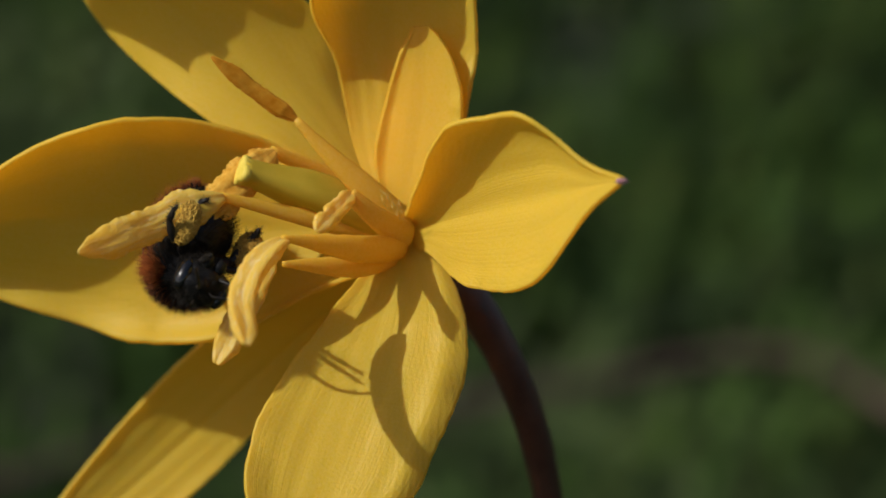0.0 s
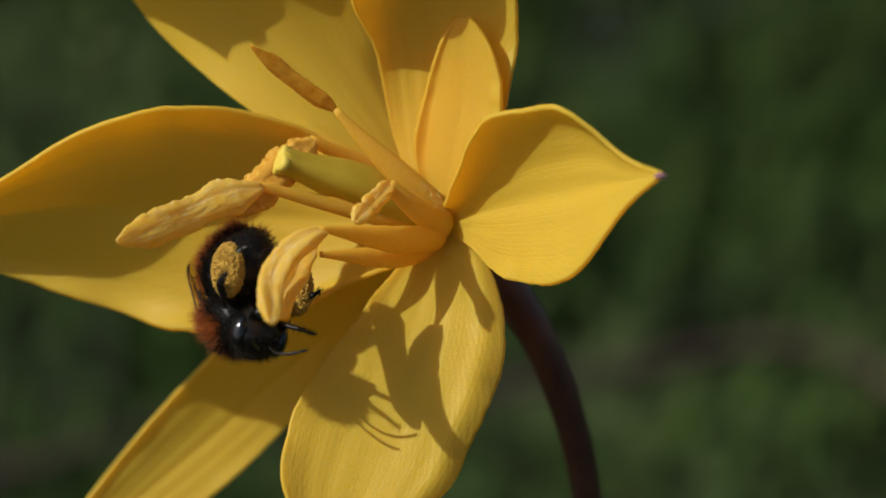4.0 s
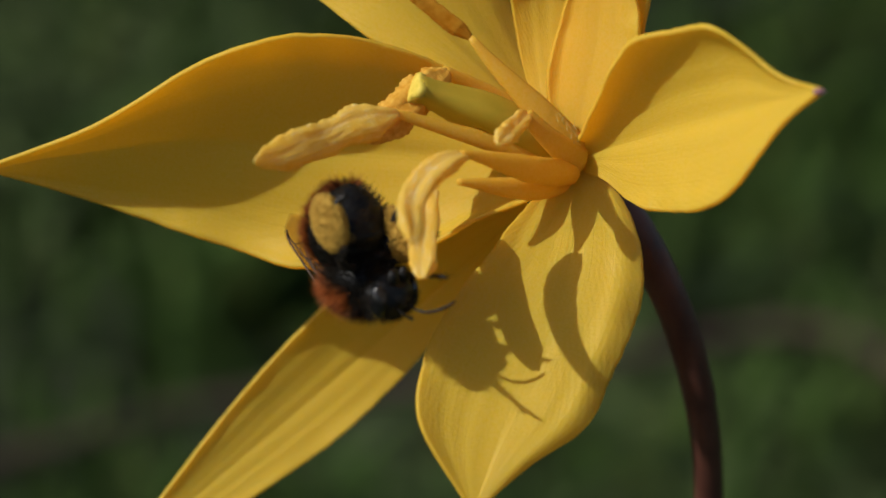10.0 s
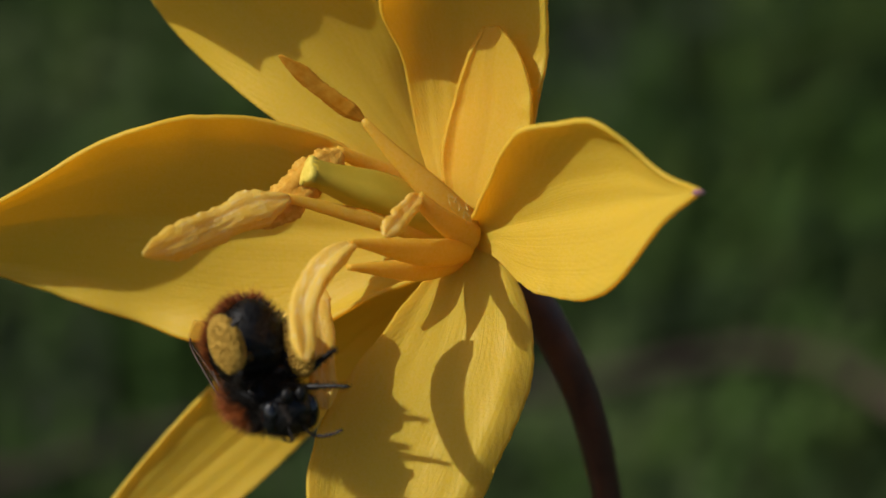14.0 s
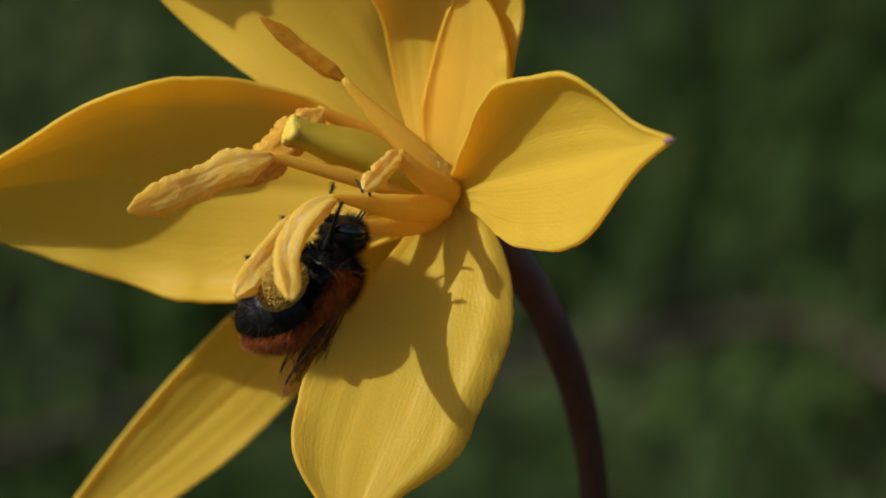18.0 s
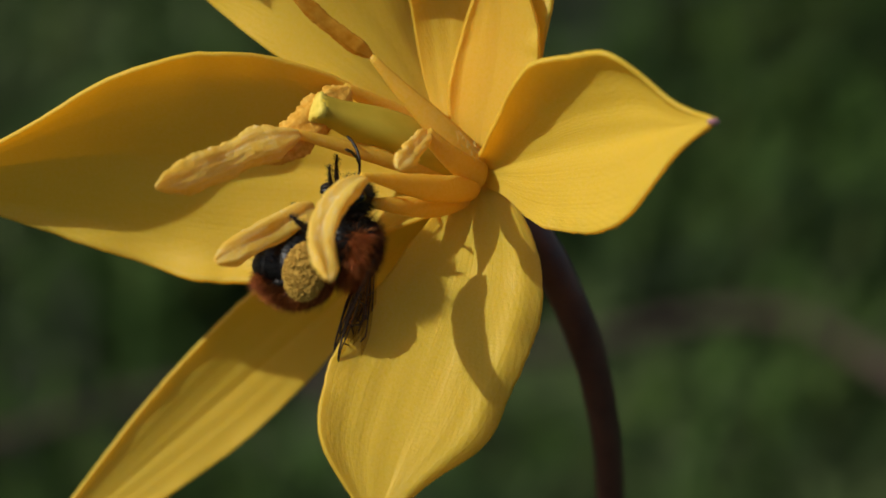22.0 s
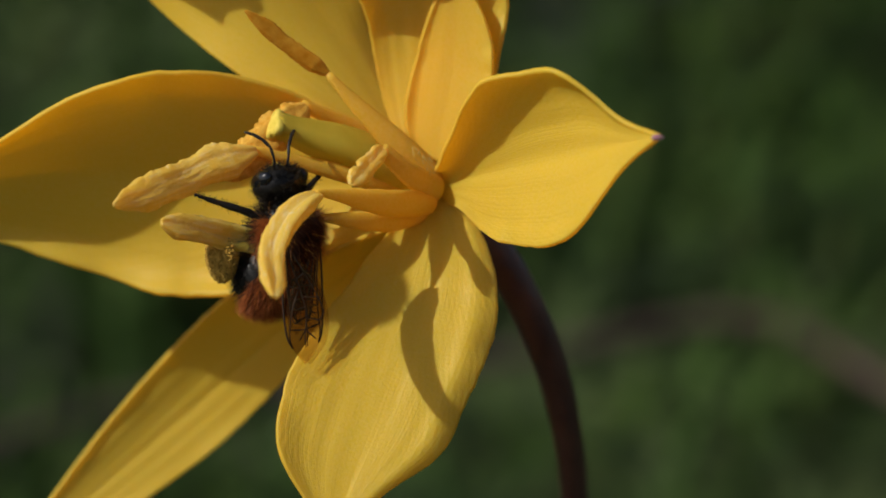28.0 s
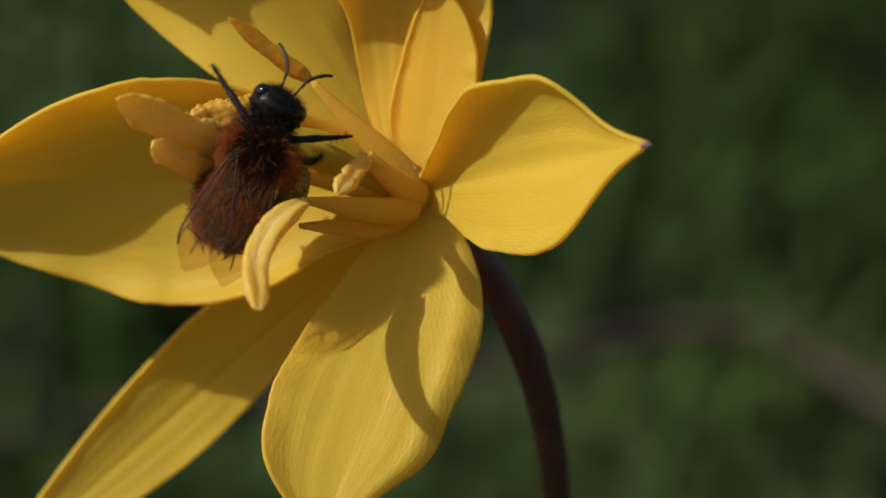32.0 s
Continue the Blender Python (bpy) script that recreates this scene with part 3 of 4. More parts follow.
def make_stamens():
    s = stamen([V(-0.37, -1.50, -0.26), V(-2.06, -2.80, 1.74), V(-5.17, -3.60, 3.88), V(-7.96, -4.20, 7.14)], 0.0009, 0.00026, 0.6, swollen=0.35)
    ANTHERS["upper"] = anther(s, V(-7.88, -4.20, 7.03), V(-13.63, -6.60, 11.19), 0.00050, ANTHER_BROWN, 0.2, 5, 0.26, "dry orange-brown anther with a pale tip", 1.0)
    s = stamen([V(-0.56, 0.00, -0.60), V(-3.25, -3.00, -0.82), V(-8.68, -4.00, 0.74), V(-13.11, -6.00, 1.71)], 0.0009, 0.00030, 0.6)
    ANTHERS["left"] = anther(s, V(-12.87, -6.00, 1.75), V(-21.41, -12.00, -2.60), 0.00104, ANTHER, 0.4, 5, 0.42, "large pale yellow anther", 2.0)
    s = stamen([V(-0.36, 0.00, -0.20), V(-2.99, 1.00, 2.42), V(-6.50, -1.00, 3.77), V(-9.74, -3.00, 5.00)], 0.0010, 0.0004, 0.6)
    ANTHERS["behind"] = anther(s, V(-9.42, -3.50, 4.98), V(-14.43, -7.00, -0.39), 0.00112, ANTHER_ORANGE, 0.3, 6, 0.5, "crumpled orange anther", 3.0)
    s = stamen([V(-0.04, -1.50, -0.89), V(-1.45, -3.00, -0.44), V(-2.96, -4.40, 0.70), V(-4.24, -4.95, 1.93)], 0.0010, 0.0005, 0.55)
    ANTHERS["small"] = anther(s, V(-4.10, -4.95, 1.95), V(-6.35, -11.40, -0.75), 0.00062, ANTHER, 0.2, 3, 0.5, "small ragged pale orange anther", 4.0, 0.0, True)
    s = stamen([V(-0.53, -1.50, -1.52), V(-3.17, -5.00, -2.31), V(-5.96, -7.50, -1.43), V(-8.76, -9.50, -1.24)], 0.0008, 0.0002, 0.75, swollen=0.55)
    ANTHERS["front"] = anther(s, V(-8.69, -9.50, -1.47), V(-9.81, -13.50, -11.06), 0.00088, ANTHER, 0.9, 6, 0.34, "long pale yellow anther with lobes", 5.0, -0.0014, True)
    s = stamen([V(-0.95, -0.50, -2.00), V(-3.60, -4.00, -3.56), V(-6.26, -5.50, -2.85), V(-8.79, -7.00, -2.92)], 0.0007, 0.0002, 0.7, swollen=0.5)
    ANTHERS["lower"] = anther(s, V(-8.71, -7.00, -3.00), V(-9.71, -11.00, -10.20), 0.00088, ANTHER, 0.4, 6, 0.24, "long pale yellow anther", 6.0, 0.0, True)


# ---------------- bee ----------------
bee = new("bee")
bee.empty_display_size = 0.01
tagged(bee, "foxy-red and black furry mining bee dusted with pollen on the flower", "bee")
BEE = {}


def fur(me_name, points, material, parent, length, width=0.00004, spread=0.5, back=(-0.6, 0, 0), seed=1, label=""):
    """Tapering bent hairs; points: pairs of root and normal."""
    rng = np.random.RandomState(seed)
    verts, faces = [], []
    for p, n in points:
        d = (n + Vector(back) + Vector(rng.normal(0, spread, 3))).normalized()
        h = length * (0.55 + 0.75 * rng.rand())
        side = d.cross(Vector(rng.normal(0, 1, 3))).normalized() * width
        bent = (d + Vector(rng.normal(0, 0.25, 3))).normalized()
        o = len(verts)
        mid = p + d * h * 0.5
        verts += [p - side, p + side, mid + side * 0.7, mid - side * 0.7, mid + bent * h * 0.5]
        faces += [(o, o + 1, o + 2, o + 3), (o + 3, o + 2, o + 4)]
    return part("fur", mesh_of(me_name, verts, faces, material, False), parent, label)


def skin(center, radii, count, keep, seed):
    """Roots on an ellipsoid, where keep(unit direction) holds."""
    rng = np.random.RandomState(seed)
    out = []
    while len(out) < count:
        d = Vector(rng.normal(0, 1, 3)).normalized()
        if not keep(d, rng.rand()):
            continue
        p = Vector(center) + Vector((d.x * radii[0], d.y * radii[1], d.z * radii[2]))
        n = Vector((d.x / radii[0], d.y / radii[1], d.z / radii[2])).normalized()
        out.append((p * 0.001, n))
    return out


def limb(name, pts, radii, parent, material, label="", hair=0, seed=0):
    line = []
    rr = []
    for i in range(len(pts) - 1):
        for k in range(5):
            s = k / 5
            line.append((Vector(pts[i]) * (1 - s) + Vector(pts[i + 1]) * s) * 0.001)
            bulge = 1 + 0.25 * math.sin(math.pi * s)
            rr.append((radii[i] * (1 - s) + radii[i + 1] * s) * bulge * 0.001)
    line.append(Vector(pts[-1]) * 0.001)
    rr.append(radii[-1] * 0.001)
    v, f = tube(line, rr, 8, 0.8, Vector((0.1, 0.2, 1)))
    ob = part(name, mesh_of(name, v, f, material), parent, label)
    if hair:
        rng = np.random.RandomState(seed)
        pts2 = []
        for _ in range(hair):
            i = rng.randint(2, len(line) - 1)
            n = Vector(rng.normal(0, 1, 3)).normalized()
            pts2.append((line[i] + n * rr[i] * 0.8, n))
        fur("leg_hair", pts2, HAIR_BLACK, ob, 0.00034, 0.00002, 0.3, (0, 0, 0), seed)
    return ob


def wing(parent, side, length, width, root, sweep, droop, material):
    """A membrane with a thick front rim and a net of veins."""
    n, m = 20, 6
    verts, faces = [], []

    def at(s, q):
        front = width * (0.08 * math.sin(math.pi * s) - 0.48 * max(0.0, (s - 0.72) / 0.28) ** 2)
        rear = -width * 1000 * swell((0.12, 0.34, 0.58, 0.80, 0.95, 1.0, 0.97, 0.85, 0.52), s)
        y = front + (rear - front) * q
        return Vector((-s * length, side * y, 0.10 * math.sin(q * 7 + s * 9) * 0.35)) * 0.001

    for i in range(n + 1):
        for k in range(m + 1):
            verts.append(at(i / n, k / m))
    for i in range(n):
        for k in range(m):
            o = i * (m + 1) + k
            faces.append((o, o + 1, o + m + 2, o + m + 1))
    ob = part("wing", mesh_of("wing", verts, faces, material), parent, "smoky brown translucent wing with dark veins", pose(*[c * 0.001 for c in root], droop * side, 0, sweep * side))
    thick = ob.modifiers.new("thickness", "SOLIDIFY")
    thick.thickness, thick.offset = 0.00002, 0.0
    veins = [[(0, 0.0), (0.5, 0.0), (0.85, 0.02)], [(0, 0.2), (0.35, 0.18), (0.62, 0.14), (0.85, 0.03)], [(0, 0.45), (0.3, 0.45), (0.6, 0.5), (0.86, 0.42)],
             [(0, 0.75), (0.35, 0.8), (0.6, 0.9)], [(0.35, 0.18), (0.38, 0.48)], [(0.55, 0.15), (0.53, 0.5)], [(0.70, 0.1), (0.72, 0.48)], [(0.45, 0.47), (0.47, 0.86)],
             [(0.62, 0.5), (0.66, 0.8), (0.6, 0.9)], [(0.30, 0.45), (0.26, 0.77)], [(0.72, 0.47), (0.80, 0.70)]]
    pieces = []
    for vv in veins:
        line = []
        for (s0, q0), (s1, q1) in zip(vv, vv[1:]):
            line += [at(s0 + (s1 - s0) * i / 5, q0 + (q1 - q0) * i / 5) for i in range(5)]
        line.append(at(*vv[-1]))
        r = 0.00007 if vv is veins[0] else 0.000048
        pieces.append(tube(line, [r] * len(line), 5))
    v, f = joined(*pieces)
    part("vein_net", mesh_of("vein_net", v, f, VEIN), ob, "net of dark wing veins")
    return ob


def make_bee():
    # thorax
    v, f = blob((0, 0, 0), (0.0022, 0.0021, 0.0020), 24, 16, 0.1)
    th = part("thorax", mesh_of("thorax", v, f, SHELL), bee, "thorax furred dark fox red above")
    fur("fur_maroon", skin((0, 0, 0), (2.1, 2.02, 1.92), 4600, lambda d, r: d.z > 0.56 + 0.3 * (r - 0.5) and d.x < 0.72, 11), HAIR_RED, th, 0.0010, 0.000016, 0.28, (-0.5, 0, 0.1), 11, "dense dark fox-red fur")
    fur("fur_orange", skin((0, 0, 0), (2.1, 2.02, 1.92), 3800, lambda d, r: 0.08 < d.z - 0.25 * (r - 0.5) < 0.60 and d.x < 0.55, 14), HAIR_FOX, th, 0.00135, 0.000016, 0.28, (-0.5, 0, 0.1), 14, "bright orange-red fringe of fur")
    fur("fur_tips", skin((0, 0, 0), (2.2, 2.1, 2.0), 260, lambda d, r: d.z > 0.1 and d.x < 0.7, 15), HAIR_ORANGE, th, 0.00125, 0.000014, 0.3, (-0.5, 0, 0.1), 15, "scattered long orange hairs")
    fur("fur_black", skin((0, 0, 0), (2.1, 2.02, 1.92), 4200, lambda d, r: d.z < 0.2 + 0.3 * (r - 0.5) or d.x > 0.5 + 0.2 * r, 12), HAIR_BLACK, th, 0.0011, 0.000018, 0.3, (-0.3, 0, 0), 12, "black fur")
    # head
    v, f = blob((0, 0, 0), (0.0013, 0.0019, 0.0016), 22, 14, 0.12)
    head = part("head", mesh_of("head", v, f, SHELL), bee, "shiny black head", pose(0.0031, 0, -0.0004, 0, 25, 0))
    fur("head_fur", skin((0, 0, 0), (1.15, 1.7, 1.45), 2600, lambda d, r: (d.z > -0.1 or d.x < 0.3) and abs(d.y) < 0.88, 13), HAIR_BLACK, head, 0.00062, 0.000016, 0.4, (0.1, 0, 0.2), 13)
    for sd in (1, -1):
        v, f = blob((0.00035, sd * 0.00145, 0.0001), (0.00065, 0.00055, 0.00115), 16, 12)
        part("eye", mesh_of("eye", v, f, EYE_M), head, "glossy black eye")
        pts = [(0.9, sd * 0.45, 0.55), (1.7, sd * 0.6, 0.95), (2.4, sd * 0.75, 1.05), (3.0, sd * 1.15, 0.95), (3.5, sd * 1.65, 0.7), (3.8, sd * 2.1, 0.4)]
        limb("antenna", pts, [0.09, 0.08, 0.10, 0.11, 0.11, 0.08], head, LEG, "bent black antenna")
    v, f = joined(blob((0.0009, 0.0005, -0.0013), (0.0003, 0.00045, 0.0006), 10, 8), blob((0.0009, -0.0005, -0.0013), (0.0003, 0.00045, 0.0006), 10, 8))
    part("mandible", mesh_of("mandible", v, f, SHELL), head)
    # abdomen: overlapping rings on an egg
    verts, faces, seg = [], [], 26
    prof = []
    for i in range(43):
        s = i / 42
        r = 2.75 * (math.sin(math.pi * min(1.0, 0.10 + 0.90 * s ** 0.92)) ** 0.62)
        ring = (s * 6.0) % 1.0
        prof.append((-5.7 * s, r * (1 + 0.035 * ring) if s < 0.98 else 0.05))
    for x, r in prof:
        for k in range(seg):
            a = 2 * math.pi * k / seg
            verts.append(Vector((x, r * math.cos(a), r * 0.9 * math.sin(a))) * 0.001)
    for i in range(len(prof) - 1):
        for k in range(seg):
            k2 = (k + 1) % seg
            faces.append((i * seg + k, i * seg + k2, (i + 1) * seg + k2, (i + 1) * seg + k))
    ab = part("abdomen", mesh_of("abdomen", verts, faces, SHELL), bee, "black-bellied abdomen with orange-red fur on the back", pose(-0.0017, 0, -0.0001, 0, -6, 0))
    rng = np.random.RandomState(21)
    top, low = [], []
    while len(top) < 8000:
        x, r = prof[rng.randint(1, 40)]
        a = (0.14 + 0.72 * rng.rand()) * math.pi
        n = Vector((0, math.cos(a), math.sin(a)))
        top.append((Vector((x, r * math.cos(a), r * 0.9 * math.sin(a))) * 0.001, n))
    while len(low) < 2000:
        x, r = prof[rng.randint(1, 41)]
        a = (0.25 - 1.5 * rng.rand()) * math.pi
        low.append((Vector((x, r * math.cos(a), r * 0.9 * math.sin(a))) * 0.001, Vector((0, math.cos(a), math.sin(a)))))
    fur("abdomen_fur", top[:5600], HAIR_FOX, ab, 0.00095, 0.000016, 0.3, (-0.8, 0, 0), 22, "orange-red fur")
    fur("abdomen_underfur", top[5600:], HAIR_RED, ab, 0.0007, 0.000018, 0.3, (-0.8, 0, 0), 24, "darker fox-red underfur")
    fur("belly_fur", low, HAIR_BLACK, ab, 0.0006, 0.000016, 0.35, (-1.0, 0, 0), 23, "sparse dark fur")
    BEE["abdomen"], BEE["head"] = ab, head
    # wings
    for sd in (1, -1):
        BEE["wing", sd] = wing(th, sd, 8.6, 3.1, (-0.4, sd * 1.55, 1.8 + 0.12 * sd), 5, -9, WING)
        BEE["hind", sd] = wing(th, sd, 6.2, 2.4, (-0.9, sd * 1.4, 1.6 + 0.12 * sd), 8, -12, WING)
    # legs
    for sd in (1, -1):
        front = limb("front_leg", [(1.2, sd * 1.1, -1.2), (2.0, sd * 2.4, -1.4), (2.7, sd * 3.6, -1.8), (3.3, sd * 4.6, -2.1), (3.7, sd * 5.2, -2.2)], [0.22, 0.23, 0.18, 0.12, 0.07], th, LEG, "", 220, 31)
        BEE["front", sd] = front
        mid = limb("middle_leg", [(0.1, sd * 1.4, -1.5), (0.2, sd * 2.8, -1.9), (0.1, sd * 3.7, -2.8), (0.5, sd * 4.2, -3.6), (0.8, sd * 4.4, -4.0)], [0.26, 0.28, 0.22, 0.14, 0.08], th, LEG, "", 260, 32)
        BEE["middle", sd] = mid
        hind = limb("hind_leg", [(-0.9, sd * 1.5, -1.6), (-1.0, sd * 2.7, -1.8), (-2.4, sd * 3.2, -2.9), (-2.9, sd * 3.1, -3.9), (-2.9, sd * 2.9, -4.4)], [0.38, 0.50, 0.46, 0.24, 0.10], th, LEG, "", 200, 33)
        v, f = blob((-0.0019, sd * 0.00345, -0.0025), (0.0019, 0.00086, 0.00135), 30, 22, 0.12, seed=sd * 2.0)
        pol = part("pollen_load", mesh_of("pollen_load", v, f, POLLEN), hind, "crumbly golden pollen load")
        grains = []
        for p, n in skin((-1.9, sd * 3.45, -2.5), (1.9, 0.86, 1.35), 1800, lambda d, r: True, 34):
            rad = 0.00007 + 0.00004 * rng.rand()
            q = p + n * (rng.rand() - 0.3) * 0.00012
            side = n.orthogonal().normalized()
            over = n.cross(side)
            ring = [q + (side * math.cos(k * 1.2566) + over * math.sin(k * 1.2566)) * rad for k in range(5)]
            grains.append((ring + [q + n * rad * 1.1], [(k, (k + 1) % 5, 5) for k in range(5)]))
        v, f = joined(*grains)
        part("pollen_crust", mesh_of("pollen_crust", v, f, POLLEN, False), hind, "clumped golden pollen grains")
        fur("leg_brush", skin((-1.8, sd * 3.2, -2.4), (1.8, 0.8, 1.5), 160, lambda d, r: d.z > 0.2 or d.x < -0.6, 35), HAIR_BLACK, hind, 0.0006, 0.000016, 0.35, (-0.4, 0, 0), 35, "long dark hairs of the leg")
        BEE["hindleg", sd] = hind


# ---------------- movement ----------------
def flower_pose(row):
    t, x, y, z, rx, ry, rz = row
    return pose(*EYE, PITCH, 0, 0) @ pose(x * 0.001, y * 0.001, z * 0.001, rx, ry, rz)


def facing(place, fore, dorsal):
    """A pose with x along fore and z along dorsal."""
    x = Vector(fore).normalized()
    z = Vector(dorsal)
    z = (z - x * z.dot(x)).normalized()
    y = z.cross(x)
    m = Matrix((x, y, z)).transposed().to_4x4()
    m.translation = Vector(place) * 0.001
    return m


def between(rows, t):
    """The pose at t from rows of (t, pose), eased from row to row."""
    if t <= rows[0][0]:
        return rows[0][1]
    for (t0, a), (t1, b) in zip(rows, rows[1:]):
        if t <= t1:
            s = (t - t0) / (t1 - t0)
            s = s * s * (3 - 2 * s)
            q = a.to_quaternion().slerp(b.to_quaternion(), s)
            return Matrix.LocRotScale(a.translation.lerp(b.translation, s), q, None)
    return rows[-1][1]


BEE_ROWS = [
    (0, (-15.55, -5.67, -3.50), (0.36, -0.86, -0.34), (-0.62, 0.36, -0.68)),
    (0.5, (-15.54, -5.43, -3.96), (0.36, -0.86, -0.34), (-0.62, 0.36, -0.68)),
    (1, (-15.09, -5.56, -4.56), (0.36, -0.86, -0.34), (-0.62, 0.36, -0.68)),
    (1.5, (-14.96, -5.80, -4.55), (0.36, -0.86, -0.34), (-0.62, 0.36, -0.68)),
    (2, (-15.57, -5.87, -5.16), (0.36, -0.86, -0.34), (-0.62, 0.36, -0.68)),
    (2.5, (-15.52, -6.00, -5.21), (0.36, -0.86, -0.34), (-0.62, 0.36, -0.68)),
    (3, (-15.35, -6.32, -5.07), (0.40, -0.82, -0.38), (-0.48, 0.40, -0.78)),
    (3.5, (-15.29, -6.30, -6.56), (0.40, -0.82, -0.38), (-0.48, 0.40, -0.78)),
    (5.5, (-12.85, -7.73, -8.38), (0.58, -0.70, -0.42), (-0.06, 0.42, -0.90)),
    (6, (-13.41, -7.65, -8.59), (0.58, -0.70, -0.42), (-0.06, 0.42, -0.90)),
    (6.5, (-13.31, -7.36, -9.07), (0.58, -0.70, -0.42), (-0.06, 0.42, -0.90)),
    (7, (-13.95, -7.13, -9.74), (0.58, -0.70, -0.42), (-0.06, 0.42, -0.90)),
    (7.5, (-14.29, -7.13, -9.49), (0.58, -0.70, -0.42), (-0.06, 0.42, -0.90)),
    (8, (-14.18, -7.08, -9.74), (0.58, -0.70, -0.42), (-0.06, 0.42, -0.90)),
    (8.5, (-14.26, -7.92, -9.72), (0.58, -0.70, -0.42), (-0.06, 0.42, -0.90)),
    (9, (-14.08, -7.89, -10.15), (0.58, -0.70, -0.42), (-0.06, 0.42, -0.90)),
    (9.5, (-15.10, -7.65, -9.96), (0.58, -0.70, -0.42), (-0.06, 0.42, -0.90)),
    (10, (-15.00, -7.59, -9.56), (0.58, -0.70, -0.42), (-0.06, 0.42, -0.90)),
    (10.5, (-15.70, -7.15, -9.76), (0.58, -0.70, -0.42), (-0.06, 0.42, -0.90)),
    (11, (-14.92, -8.14, -10.91), (0.58, -0.70, -0.42), (-0.06, 0.42, -0.90)),
    (11.5, (-14.87, -7.89, -10.94), (0.58, -0.70, -0.42), (-0.06, 0.42, -0.90)),
    (12, (-14.47, -8.01, -11.14), (0.58, -0.70, -0.42), (-0.06, 0.42, -0.90)),
    (12.5, (-14.35, -8.37, -11.13), (0.58, -0.70, -0.42), (-0.06, 0.42, -0.90)),
    (13, (-14.49, -8.84, -11.30), (0.58, -0.70, -0.42), (-0.06, 0.42, -0.90)),
    (13.5, (-14.69, -8.00, -11.24), (0.58, -0.70, -0.42), (-0.06, 0.42, -0.90)),
    (14, (-14.31, -8.32, -11.37), (0.58, -0.70, -0.42), (-0.06, 0.42, -0.90)),
    (14.5, (-14.05, -8.50, -10.27), (0.65, -0.65, -0.4), (-0.30, 0.2, -0.92)),
    (15, (-14.21, -8.32, -10.52), (0.8, -0.6, -0.1), (-0.3, -0.2, -0.9)),
    (15.5, (-13.81, -8.11, -11.19), (0.88, -0.4, 0.2), (-0.1, -0.5, -0.85)),
    (16.5, (-13.73, -6.48, -8.69), (0.7, -0.4, 0.6), (0.5, -0.45, -0.7)),
    (17.5, (-9.32, -6.08, -6.23), (0.5, -0.15, 0.85), (0.8, 0.2, -0.5)),
    (18, (-9.05, -6.18, -6.53), (0.5, -0.15, 0.85), (0.8, 0.2, -0.5)),
    (18.5, (-9.56, -6.07, -6.58), (0.5, -0.15, 0.85), (0.8, 0.2, -0.5)),
    (19, (-9.90, -6.00, -7.32), (0.5, -0.15, 0.85), (0.8, 0.2, -0.5)),
    (19.5, (-9.99, -6.10, -7.58), (0.5, -0.15, 0.85), (0.8, 0.2, -0.5)),
    (20, (-8.84, -6.02, -6.13), (0.5, -0.15, 0.85), (0.8, 0.2, -0.5)),
    (20.5, (-9.34, -5.75, -5.87), (0.5, -0.15, 0.85), (0.8, 0.2, -0.5)),
    (21, (-9.07, -6.08, -6.21), (0.5, -0.15, 0.85), (0.8, 0.2, -0.5)),
    (21.5, (-9.34, -6.02, -6.30), (0.2, -0.1, 1), (0.95, 0.0, -0.1)),
    (22, (-9.55, -5.68, -5.72), (0.2, -0.1, 1), (0.95, 0.0, -0.1)),
    (22.5, (-9.20, -5.77, -6.14), (0.2, -0.1, 1), (0.95, 0.0, -0.1)),
    (23, (-9.22, -5.97, -5.92), (0.2, -0.1, 1), (0.95, 0.0, -0.1)),
    (23.5, (-9.20, -5.92, -5.68), (0.2, -0.1, 1), (0.95, 0.0, -0.1)),
    (24, (-9.65, -5.85, -5.41), (0.2, -0.1, 1), (0.95, 0.0, -0.1)),
    (24.5, (-9.35, -5.99, -5.73), (0.2, -0.1, 1), (0.95, 0.0, -0.1)),
    (26.5, (-9.14, -6.97, -4.57), (0.0, -0.2, 1), (0.95, -0.2, 0)),
    (27, (-9.86, -6.88, -4.88), (-0.1, -0.25, 1), (0.93, -0.3, 0)),
    (27.5, (-10.57, -6.81, -3.82), (-0.05, -0.2, 1), (0.55, -0.8, 0.0)),
    (28, (-10.78, -6.72, -3.79), (-0.05, -0.2, 1), (0.55, -0.8, 0.0)),
    (28.5, (-11.29, -8.14, -3.14), (0.0, -0.12, 1), (0.22, -0.95, 0.0)),
    (29, (-12.07, -8.17, -3.10), (0.0, -0.12, 1), (0.22, -0.95, 0.0)),
    (29.5, (-11.92, -8.26, -2.93), (0.0, -0.12, 1), (0.22, -0.95, 0.0)),
    (30, (-12.35, -8.29, -2.32), (0.0, -0.12, 1), (0.22, -0.95, 0.0)),
    (30.5, (-12.15, -8.11, -1.56), (0.0, -0.12, 1), (0.22, -0.95, 0.0)),
    (31, (-12.12, -8.81, -0.63), (0.0, -0.12, 1), (0.22, -0.95, 0.0)),
    (31.2, (-12.64, -8.79, 0.33), (0.0, -0.1, 1), (0.45, -0.9, 0.0)),
    (31.6, (-12.53, -8.68, 1.55), (0.15, -0.1, 1), (0.25, -0.97, 0.05)),
    (32, (-11.61, -8.85, 2.05), (0.4, -0.1, 0.9), (0.12, -0.98, 0.1)),
]


